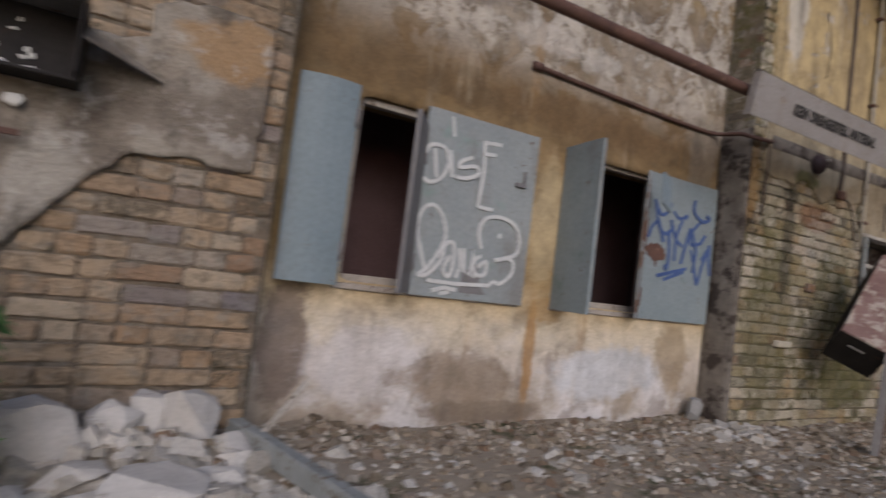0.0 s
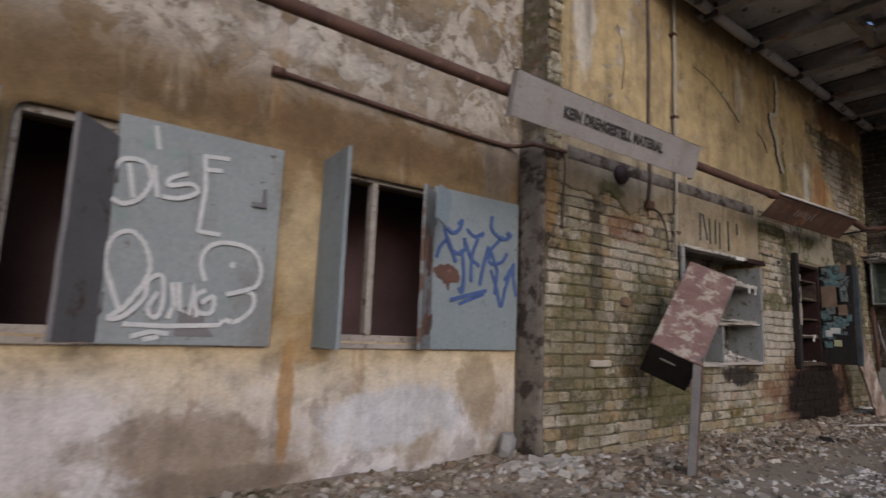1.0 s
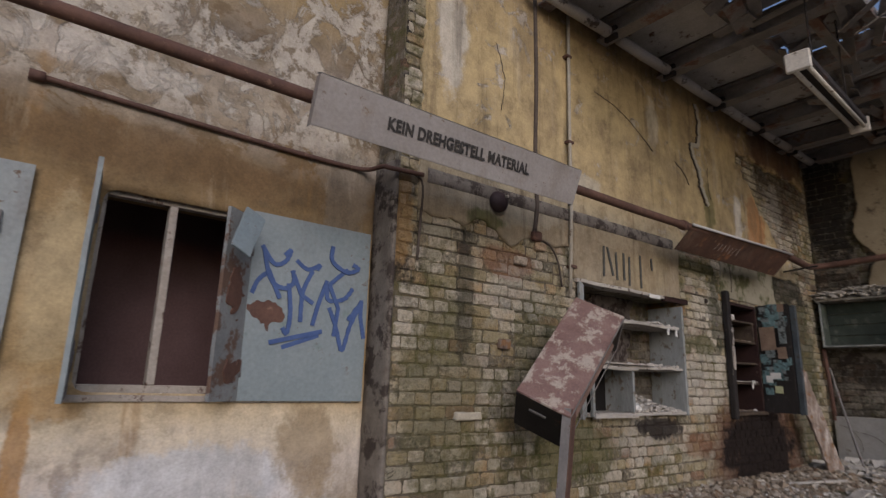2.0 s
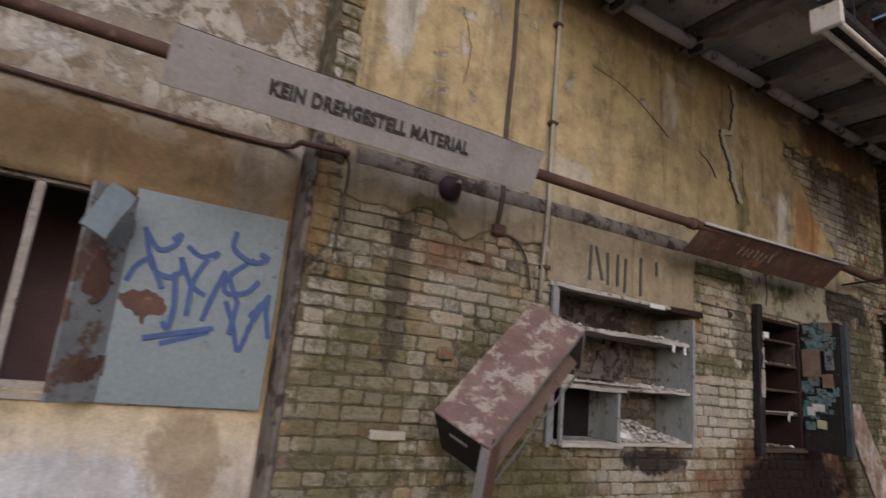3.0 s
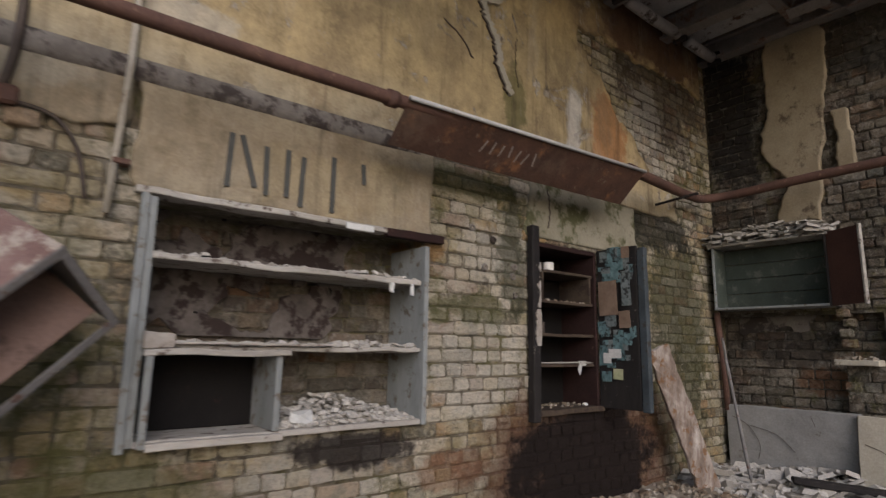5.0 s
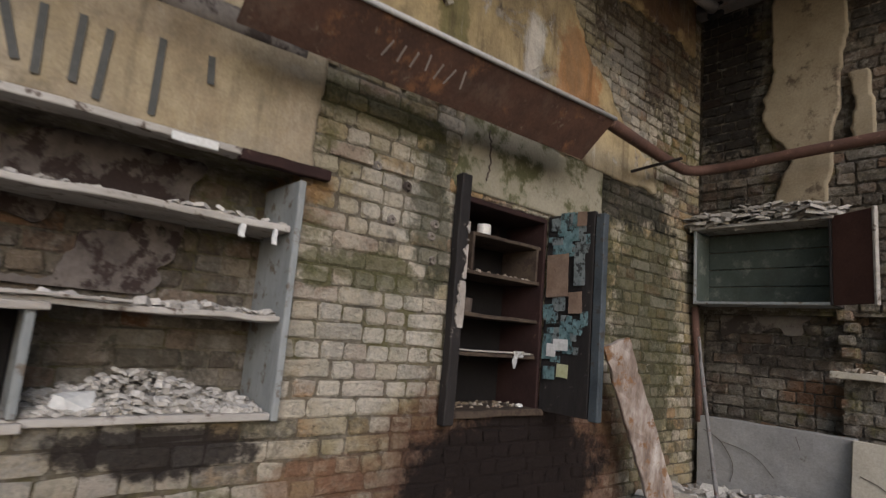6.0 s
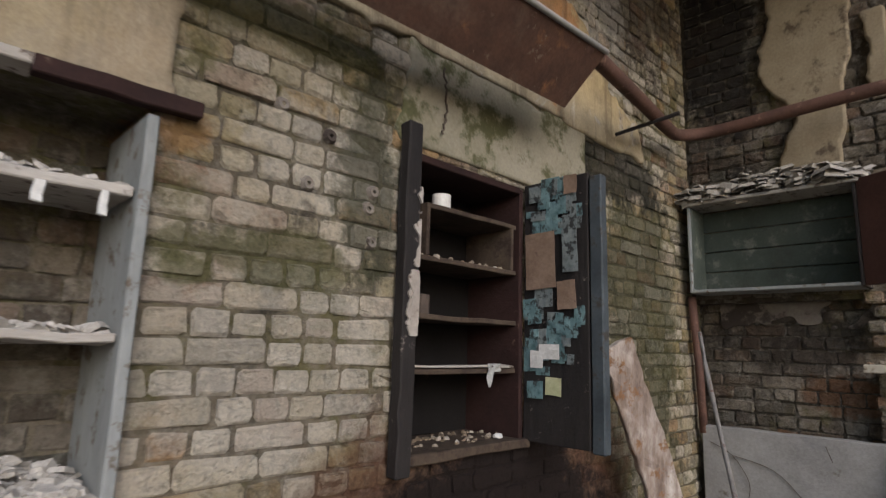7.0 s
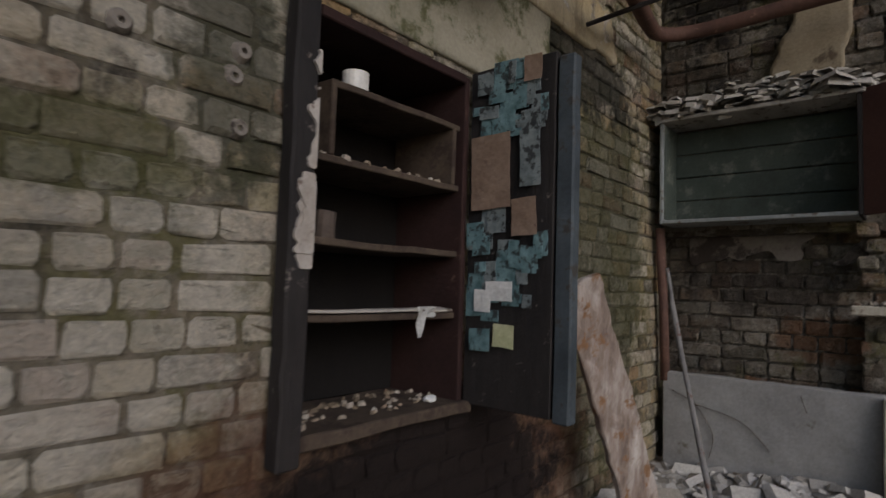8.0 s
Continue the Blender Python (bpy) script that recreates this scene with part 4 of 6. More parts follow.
bm = box((-1.05, -0.02, -0.07), (1.05, 0.05, 0.07), 0.01)
bm.transform(ml)
part("housing", bm, M_STEEL, lamp)
for s in (-0.045, 0.045):
    bm = tube([(-1.0, -0.05, s), (1.0, -0.05, s)], 0.019, 8)
    bm.transform(ml)
    part("tube", bm, M_LAMP, lamp, "dead dusty fluorescent tube", True)
for s in (-1.07, 1.07):
    bm = box((s - 0.02, -0.09, -0.085), (s + 0.02, 0.06, 0.085), 0.01)
    bm.transform(ml)
    part("end_cap", bm, M_LAMP, lamp)
for s in (-0.6, 0.6):
    p = ml @ Vector((s, 0, 0))
    part("hanger", tube([p, (p.x, p.y, 4.25)], 0.008, 6), M_STEEL, lamp)

# ---- windows and shutters of the bay ----
def board(x0, x1, y0, y1, z0, z1, bevel=0.004, seg=0.25, amp=0.003):
    return box((x0, y0, z0), (x1, y1, z1), bevel, seg, amp)


def window(name, a, b, c, d, mull):
    w = tagged(new(name), "weathered wooden window frame without glass", kind="structure")
    w.location = ((a + b) / 2, RECESS + 0.1, c)
    y0, y1 = RECESS + 0.03, RECESS + 0.09
    part("window_frame", board(a, a + 0.045, y0, y1, c, d), M_FRAME, w)
    part("window_frame", board(b - 0.045, b, y0, y1, c, d), M_FRAME, w)
    part("window_frame", board(a + 0.045, b - 0.045, y0, y1, d - 0.04, d), M_FRAME, w)
    part("window_frame", board(a + 0.045, b - 0.045, y0, y1, c, c + 0.05), M_FRAME, w)
    for x in mull:
        part("mullion", board(x - 0.022, x + 0.022, y0 - 0.004, y1, c + 0.05, d - 0.04), M_FRAME, w)
    part("window_sill", box((a - 0.02, RECESS - 0.03, c - 0.035), (b + 0.02, RECESS + 0.1, c), 0.005, 0.12, 0.006), M_FRAME, w)
    data = chips(60, ((a + 0.05, b - 0.05), (RECESS + 0.0, RECESS + 0.09)), (0.006, 0.02), 3 + int(a * 10), c + 0.003)
    me = bpy.data.meshes.new("flakes")
    me.from_pydata([tuple(v - w.location) for v in data[0]], [], data[1])
    me.materials.append(M_PAPER)
    fl = new("flakes", me)
    fl.parent = w
    return w


window("window_1", *WIN[0], [1.34])
window("window_2", *WIN[1], [2.83, 3.38])


def leaf(name, hinge, free, z0, z1, material, label, group, thick=0.022, frame_mat=None, bent=0.0):
    """A sheet steel shutter leaf between a hinge line and its free edge."""
    h, f = Vector((*hinge, z0)), Vector((*free, z0))
    u = (f - h).normalized()
    n = Vector((0, 0, 1)).cross(u)
    if n.y > 0:
        n = -n
    w = (f - h).length
    s = thing(name, h, label, "shutter", group)
    bm = bmesh.new()
    nu, nv = max(4, int(w / 0.06)), 18
    gr = [[[bm.verts.new(h + u * (w * i / nu) + n * (t + bent * math.sin(math.pi * i / nu) + 0.004 * noise.noise((i * 0.4, j * 0.4, hinge[0])))
                         + Vector((0, 0, (z1 - z0) * j / nv))) for j in range(nv + 1)] for i in range(nu + 1)] for t in (0.0, thick)]
    for i in range(nu):
        for j in range(nv):
            bm.faces.new((gr[0][i][j], gr[0][i + 1][j], gr[0][i + 1][j + 1], gr[0][i][j + 1]))
            bm.faces.new((gr[1][i][j], gr[1][i][j + 1], gr[1][i + 1][j + 1], gr[1][i + 1][j]))
    for i in range(nu):
        for j in (0, nv):
            bm.faces.new((gr[0][i][j], gr[1][i][j], gr[1][i + 1][j], gr[0][i + 1][j]))
    for j in range(nv):
        for i in (0, nu):
            bm.faces.new((gr[0][i][j], gr[0][i][j + 1], gr[1][i][j + 1], gr[1][i][j]))
    part("panel", bm, material, s)
    for zz in (z0 + 0.18, z1 - 0.18):
        p = h + Vector((0, 0, zz - z0)) + n * 0.02
        part("hinge", tube([p - Vector((0, 0, 0.05)), p + Vector((0, 0, 0.05))], 0.012, 8), M_STEEL_DARK, s, smooth=True)
    return s, h, u, n


Z0, Z1 = 0.515, 1.63
G1, G2 = "shutter leaves of the first window", "shutter leaves of the second window"
swung, h0, u0, n0 = leaf("shutter", (0.865, RECESS - 0.11), (0.545, RECESS - 0.09), Z0 + 0.01, Z1 - 0.03, M_STEEL_PALE, "pale blue sheet steel shutter leaf, swung open", G1, bent=0.03)
leaf("shutter", (1.325, RECESS - 0.035), (1.135, RECESS - 0.30), Z0 + 0.01, Z1 - 0.12, M_STEEL_DARK, "narrow grey shutter leaf folded outwards", G1)
tagleaf, h, u, n = leaf("shutter", (1.33, RECESS - 0.03), (2.165, RECESS - 0.03), Z0, Z1, M_STEEL_TAG, "closed blue-grey steel shutter with white spray lettering", G1)
openleaf, h4, u4, n4 = leaf("shutter", (2.43, RECESS - 0.02), (2.385, RECESS - 0.41), Z0, Z1, M_STEEL_BLUE, "open blue-grey steel shutter leaf with chipped paint", G2)
torn, h3, u3, n3 = leaf("shutter", (3.255, RECESS - 0.035), (3.055, RECESS - 0.20), Z0, Z1 - 0.05, M_STEEL_TORN, "torn narrow shutter leaf folded outwards, rusty in the middle", G2)
blue, h2, u2, n2 = leaf("shutter", (3.26, RECESS - 0.03), (4.075, RECESS - 0.03), Z0, Z1, M_STEEL_BLUE, "closed blue-grey steel shutter with blue spray tag", G2)
# rusty tears in the torn leaf and scorched foot of the open one
for k, (za, zb, mid) in enumerate(((0.95, 1.28, 0.5), (0.56, 0.80, 0.35))):
    wide = 0.25
    part("rust_patch", sheet(lambda a, b, za=za, zb=zb, mid=mid, k=k: 0.7 * wob(a, b, 9, 5 + k) + 0.5 - ((a - mid * wide) / 0.11) ** 2 - ((b - (za + zb) / 2) / ((zb - za) / 2)) ** 2 > 0, 0.004, wide, za, zb, 0.008,
                             lambda a, b, d: Vector((*(h3 + u3 * a + n3 * (0.026 + d)).to_2d(), b)), 0.002), M_PIPE, torn)
part("scorch", sheet(lambda a, b: 0.9 * wob(a, b, 9, 15) + 0.3 - (b - 0.52) * 3.2 > 0, 0.01, 0.37, 0.53, 0.80, 0.008,
                     lambda a, b, d: Vector((*(h4 + u4 * a + n4 * (0.026 + d)).to_2d(), b)), 0.002), M_STEEL_DARK, openleaf)
# bent back corner of the torn leaf
bm = box((-0.065, -0.008, -0.14), (0.065, 0.008, 0.14), 0.003, 0.05, 0.006)
bm.transform(Matrix.Translation((3.15, RECESS - 0.30, 1.43)) @ Euler((radians(-14), radians(24), radians(12))).to_matrix().to_4x4())
part("bent_corner", bm, M_STEEL_PALE, torn, "bent back pale blue corner")
for zz in (0.72, 1.40):
    part("hinge_arm", box((0.60, RECESS - 0.085, zz), (0.64, RECESS + 0.01, zz + 0.03), 0.003), M_STEEL_DARK, swung)

# white lettering and drawing on the closed shutter: measured from its lower left corner
org = h + n * 0.024


def spray(name, strokes, width, org, au, mat, parent, sx=1.0, sy=1.0):
    bm = bmesh.new()
    k = n.normalized() if parent is tagleaf else n2.normalized()
    for q, s in enumerate(strokes):
        ribbon([(a * sx, b * sy) for a, b in s], width, Vector(org), Vector(au), Vector((0, 0, 1)), 0.002 + 0.0015 * (q % 5), bm)
    return part(name, bm, mat, parent)


letters = [[(0.16, 1.09), (0.185, 0.97)], [(0.06, 0.87), (0.095, 0.705)], curve_through([(0.0, 0.836), (0.04, 0.89), (0.13, 0.886), (0.163, 0.80), (0.126, 0.71), (0.054, 0.668), (0.002, 0.687)]),
           [(0.17, 0.884), (0.20, 0.724)], curve_through([(0.328, 0.873), (0.252, 0.833), (0.248, 0.795), (0.352, 0.821), (0.381, 0.78), (0.298, 0.736), (0.218, 0.733)]),
           [(0.406, 0.99), (0.425, 0.804), (0.408, 0.577)], [(0.397, 0.984), (0.534, 0.995)], [(0.41, 0.913), (0.50, 0.922)], [(0.408, 0.581), (0.52, 0.577)]]
spray("lettering", letters, 0.023, org, u, M_SPRAY_WHITE, tagleaf)
heart = [curve_through([(0.09, 0.16), (0.03, 0.312), (0.005, 0.409), (0.035, 0.505), (0.103, 0.539), (0.175, 0.471), (0.20, 0.34), (0.116, 0.182), (0.05, 0.122), (0.107, 0.128), (0.189, 0.219), (0.203, 0.31), (0.262, 0.333), (0.275, 0.199), (0.25, 0.13), (0.211, 0.17), (0.247, 0.255)]),
         [(0.309, 0.127), (0.33, 0.205), (0.311, 0.308)], [(0.342, 0.311), (0.358, 0.177), (0.405, 0.15), (0.412, 0.305), (0.442, 0.14)], curve_through([(0.475, 0.281), (0.426, 0.245), (0.444, 0.17), (0.511, 0.168), (0.515, 0.25), (0.462, 0.215)])]
face = [curve_through([(0.466, 0.326), (0.437, 0.431), (0.476, 0.514), (0.576, 0.54), (0.692, 0.514), (0.75, 0.425), (0.736, 0.327), (0.642, 0.284), (0.574, 0.267)]),
        curve_through([(0.641, 0.29), (0.721, 0.277), (0.723, 0.197), (0.642, 0.126), (0.582, 0.137)]), arc(0.60, 0.425, 0.006, 0.006, 0, 350, 8), arc(0.47, 0.22, 0.006, 0.006, 0, 350, 8)]
under = [[(0.111, 0.094), (0.298, 0.09), (0.559, 0.104), (0.573, 0.13)], [(0.15, 0.035), (0.238, 0.062), (0.318, 0.053)], [(0.205, 0.022), (0.275, 0.038)]]
spray("drawing", heart + face + under, 0.023, org, u, M_SPRAY_WHITE, tagleaf)
part("latch", box((2.0, RECESS - 0.075, 1.27), (2.08, RECESS - 0.055, 1.30), 0.004), M_STEEL_DARK, tagleaf)
part("latch", box((2.06, RECESS - 0.075, 1.30), (2.075, RECESS - 0.055, 1.38), 0.004), M_STEEL_DARK, tagleaf)
part("rust_patch", sheet(lambda u, v: 0.6 * wob(u, v, 7, 2) + 0.4 - abs(u - 1.72) * 2.6 - (v - 0.55) * 3.0 > 0, 1.45, 2.1, 0.556, 0.74, 0.008, lambda a, b, d: Vector((a, RECESS - 0.0515 - d, b)), 0.002), M_STEEL_DARK, tagleaf)

tag = [curve_through([(0.03, 0.615), (0.06, 0.698), (0.118, 0.756)]), curve_through([(0.065, 0.912), (0.149, 0.809), (0.222, 0.839), (0.247, 0.908), (0.21, 0.87)]),
       curve_through([(0.079, 0.889), (0.135, 0.713), (0.222, 0.667), (0.283, 0.71), (0.27, 0.785)]), curve_through([(0.252, 0.70), (0.277, 0.522), (0.265, 0.398), (0.235, 0.43)]), [(0.115, 0.771), (0.202, 0.601)],
       curve_through([(0.29, 0.853), (0.371, 0.805), (0.451, 0.843), (0.43, 0.81)]), curve_through([(0.405, 0.80), (0.349, 0.659), (0.347, 0.472)]), [(0.28, 0.76), (0.34, 0.64), (0.423, 0.594)], [(0.508, 0.751), (0.456, 0.584), (0.428, 0.455)],
       curve_through([(0.534, 0.983), (0.534, 0.885), (0.642, 0.824), (0.729, 0.857), (0.682, 0.881)]), curve_through([(0.656, 0.843), (0.529, 0.723), (0.528, 0.628), (0.638, 0.646), (0.698, 0.721)]),
       curve_through([(0.536, 0.581), (0.597, 0.45), (0.647, 0.316), (0.695, 0.48), (0.77, 0.636), (0.675, 0.509)]), [(0.768, 0.652), (0.768, 0.539), (0.80, 0.401)], [(0.53, 0.72), (0.60, 0.58), (0.58, 0.40)],
       [(0.157, 0.334), (0.496, 0.425)], [(0.241, 0.311), (0.477, 0.40)]]
spray("spray_tag", tag, 0.027, h2 + n2 * 0.024, u2, M_SPRAY_BLUE, blue)
part("rust_patch", sheet(lambda u, v: wob(u, v, 8, 3) * 0.6 + 0.4 - ((u - 3.41) / 0.17) ** 2 - ((v - 1.02) / 0.13) ** 2 > 0, 3.27, 3.66, 0.80, 1.24, 0.008, lambda a, b, d: Vector((a, RECESS - 0.0515 - d, b)), 0.002), M_PIPE, blue, "rust hole in the paint")

# ---- pipes on the long wall ----
def pipe_z(x):
    return 2.12 + 0.004 * (x - 2.26) + 0.036 * max(0.0, x - 6.8)


main = thing("heating_pipe", (4.0, 2.15, 2.05), "rusty brown heating pipe running along the wall into the corner", "pipe")
part("pipe_run", tube([(x, 2.12, pipe_z(x)) for x in (-4.0, 0, 1.5, 3.0, 4.5, 5.4, 6.4, 7.05, 8.2, 9.3)], 0.036, 14), M_PIPE, main, smooth=True)
part("pipe_run", tube(curve_through([(9.28, 2.12, pipe_z(9.3)), (10.1, 2.24, 2.27), (10.7, 2.36, 2.33), (10.92, 2.38, 2.36), (11.05, 2.26, 2.38), (11.08, 2.0, 2.39), (11.10, 1.3, 2.42), (11.12, -1.5, 2.48)], 5), 0.042, 14),
     M_PIPE, main, smooth=True)
for x in (5.32, 7.04, 9.25):
    part("coupling", tube([(x - 0.03, 2.12, pipe_z(x)), (x + 0.03, 2.12, pipe_z(x))], 0.047, 14), M_PIPE, main, smooth=True)
for x in (0.8, 10.3):
    part("bracket", tube([(x, 2.12, pipe_z(x) - 0.03), (x, 2.56, pipe_z(x) - 0.06)], 0.012, 6), M_STEEL, main)

sign = thing("sign_board", (4.3, 2.02, 2.05), "dirty white sheet metal sign with black stencilled words", "sign")
bm = bmesh.new()
nx = 30
fr = []
for i in range(nx + 1):
    t = i / nx
    col = []
    for j in range(5):
        s = j / 4
        x = (3.24 + 2.08 * t) * (1 - s) + (3.25 + 2.13 * t) * s
        z = (1.925 + 0.022 * t) * (1 - s) + (2.20 + 0.015 * t) * s
        col.append(Vector((x, 2.03 - 0.05 * s + 0.004 * noise.noise((x * 2, z * 4, 0)), z)))
    fr.append(col)
for off in (0, 0.006):
    g = [[bm.verts.new(c + Vector((0, off, 0))) for c in col] for col in fr]
    for i in range(nx):
        for j in range(4):
            bm.faces.new((g[i][j], g[i + 1][j], g[i + 1][j + 1], g[i][j + 1]))
part("panel", bm, M_SIGN, sign)
bm = bmesh.new()
for i in range(nx):
    a, b = fr[i][4], fr[i + 1][4]
    q = [bm.verts.new(p) for p in (a, b, b + Vector((0, 0.05, 0.018)), a + Vector((0, 0.05, 0.018)))]
    r = [bm.verts.new(p) for p in (a + Vector((0, 0, 0.004)), b + Vector((0, 0, 0.004)), b + Vector((0, 0.05, 0.023)), a + Vector((0, 0.05, 0.023)))]
    bm.faces.new(q)
    bm.faces.new(r)
part("top_flange", bm, M_SIGN_EDGE, sign, "bare bright folded edge")
for k in (0, nx):
    bm = bmesh.new()
    for j in range(4):
        a, b = fr[k][j], fr[k][j + 1]
        bm.faces.new([bm.verts.new(p) for p in (a, b, b + Vector((0, 0.05, 0)), a + Vector((0, 0.05, 0)))])
    part("side_flange", bm, M_SIGN, sign)
font = bpy.data.curves.new("lettering", "FONT")
font.body, font.size, font.extrude, font.space_character = "KEIN DREHGESTELL MATERIAL", 0.100, 0.001, 1.08
font.offset = 0.0042
tmp = bpy.data.objects.new("tmp", font)
scene.collection.objects.link(tmp)
bpy.context.view_layer.update()
me = bpy.data.meshes.new_from_object(tmp.evaluated_get(bpy.context.evaluated_depsgraph_get()))
bpy.data.objects.remove(tmp)
wide = max(v.co.x for v in me.vertices)
bm = bmesh.new()
bm.from_mesh(me)
bm.transform(Matrix.Translation((3.685, 2.0050, 2.030)) @ Matrix.Rotation(radians(-0.9), 4, "Y") @ Matrix.Rotation(radians(100.3), 4, "X") @ Matrix.Diagonal((1.145 / wide, 1, 1, 1)))
part("lettering", bm, M_BLACK, sign)
for x in (3.5, 5.2):
    part("hook", tube([(x, 2.02, pipe_z(x) + 0.05), (x, 2.12, pipe_z(x) + 0.045), (x, 2.165, pipe_z(x) - 0.02)], 0.008, 6), M_STEEL, sign)

# rusty tray-like sheet hung below the pipe further on
tray = thing("sheet_panel", (8.2, 2.15, 2.1), "rusty brown sheet hung under the pipe with chalk scrawl", "sheet metal")
bm = bmesh.new()
g = [[[bm.verts.new((7.12 + 2.25 * i / 24 - 0.05 * j / 5 * i / 24, 2.07 + 0.20 * j / 5, (2.155 + 0.075 * i / 24) * (1 - j / 5) + (1.955 + 0.045 * i / 24) * j / 5 + 0.004 * noise.noise((i * 0.3, j, 0)) + k)) for j in range(6)]
      for i in range(25)] for k in (0, 0.008)]
for k in (0, 1):
    for i in range(24):
        for j in range(5):
            bm.faces.new((g[k][i][j], g[k][i + 1][j], g[k][i + 1][j + 1], g[k][i][j + 1]))
part("panel", bm, M_RUST_SHEET, tray)
bm = tube([(7.12, 2.065, 2.16), (9.37, 2.065, 2.235)], 0.013, 8)
part("front_rim", bm, M_SIGN_EDGE, tray, "scuffed pale rim", True)
rng = random.Random(11)
for i in range(7):
    a = 7.75 + i * 0.075
    bm = box((-0.005, -0.03 - 0.02 * rng.random(), -0.002), (0.005, 0.03 + 0.03 * rng.random(), 0.002),
             m=Matrix.Translation((a, 2.165, 2.058 + 0.027 * (a - 7.12))) @ Euler((radians(-45), 0, rng.uniform(-.5, .5))).to_matrix().to_4x4())
    part("chalk_mark", bm, M_CHALK, tray)

thin = thing("conduit", (3.0, RECESS - 0.05, 2.1), "thin rusty conduit along the rendered bay", "conduit")
part("conduit_run", tube(curve_through([(2.09, RECESS - 0.03, 2.10), (2.9, RECESS - 0.03, 2.085), (3.6, RECESS - 0.03, 2.08), (3.98, RECESS - 0.04, 2.09), (4.03, 2.6, 2.07), (4.05, 2.52, 2.04), (4.30, 2.50, 2.05)], 5), 0.017, 8), M_PIPE, thin, smooth=True)
part("end_fitting", tube([(2.06, RECESS - 0.03, 2.10), (2.13, RECESS - 0.03, 2.10)], 0.028, 10), M_PIPE, thin, smooth=True)
drop = thing("conduit", (4.3, WALL - 0.03, 1.6), "dark vertical conduit on the brick corner", "conduit")
part("conduit_run", tube(curve_through([(4.10, WALL - 0.02, 2.06), (4.25, WALL - 0.02, 2.05), (4.32, WALL - 0.02, 1.98), (4.31, WALL - 0.02, 1.7), (4.30, WALL - 0.015, 1.45)], 4), 0.009, 8), M_CABLE, drop, smooth=True)

rod = thing("conduit", (5.88, WALL - 0.06, 1.5), "pale vertical conduit from the roof to the shelf", "conduit")
part("conduit_run", tube([(5.90, WALL - 0.055, 4.15), (5.88, WALL - 0.055, 2.7), (5.88, WALL - 0.055, 2.1), (5.85, WALL - 0.05, 1.40)], 0.016, 8), M_ROD, rod, smooth=True)
for z in (3.6, 2.75, 1.62):
    part("clip", box((5.85, WALL - 0.075, z), (5.92, WALL - 0.012, z + 0.025), 0.003), M_PIPE, rod)
rod2 = thing("conduit", (5.47, WALL - 0.04, 2.6), "dark cable in its groove up the plaster", "conduit")
part("cable", tube(curve_through([(5.47, WALL - 0.03, 4.1), (5.48, WALL - 0.03, 3.2), (5.46, WALL - 0.03, 2.6), (5.47, WALL - 0.035, 2.1), (5.44, WALL - 0.03, 1.84)], 4), 0.018, 8), M_CABLE, rod2, smooth=True)
part("junction", box((5.40, WALL - 0.07, 1.78), (5.50, WALL - 0.02, 1.86), 0.012), M_PIPE, rod2)
part("cable", tube(curve_through([(5.48, WALL - 0.04, 1.80), (5.62, WALL - 0.03, 1.78), (5.72, WALL - 0.03, 1.66), (5.77, WALL - 0.03, 1.45)], 5), 0.009, 6), M_CABLE, rod2, smooth=True)

bell = thing("wall_bell", (5.03, WALL - 0.05, 2.05), "round dark cast iron bell dome on the wall", "bell")
bm = bmesh.new()
bmesh.ops.create_uvsphere(bm, u_segments=20, v_segments=10, radius=0.085)
for v in bm.verts:
    v.co = Vector((v.co.x, min(v.co.y, 0.02) * 0.75, v.co.z)) + Vector((5.03, WALL - 0.04, 2.02))
part("dome", bm, M_IRON, bell, smooth=True)
part("base", tube([(5.03, WALL - 0.035, 2.02), (5.03, WALL, 2.02)], 0.06, 14), M_IRON, bell)
part("screw", tube([(5.05, WALL - 0.125, 2.05), (5.05, WALL - 0.10, 2.05)], 0.012, 8), M_ROD, bell)

# faded bars of spray paint over the shelf
bm = bmesh.new()
for pts in (((6.36, 1.90), (6.35, 1.62)), ((6.41, 1.90), (6.49, 1.64)), ((6.54, 1.87), (6.55, 1.61)), ((6.66, 1.88), (6.66, 1.62)), ((6.75, 1.86), (6.74, 1.58)), ((6.93, 1.90), (6.93, 1.58)), ((7.12, 1.90), (7.13, 1.78))):
    ribbon(pts, 0.028, (0, WALL - 0.026, 0), (1, 0, 0), (0, 0, 1), 0.004, bm)
ob = link("spray_bars", bm, M_SPRAY_BLACK)
ob.parent = wall_north

# cracks in the plaster: dark jagged channels, the long one with a lifted lip
def jagged(pts, n, amp, seed):
    rng = random.Random(seed)
    return [(a + rng.uniform(-amp, amp), b + rng.uniform(-amp, amp) * 0.4) for a, b in curve_through(pts, n)]


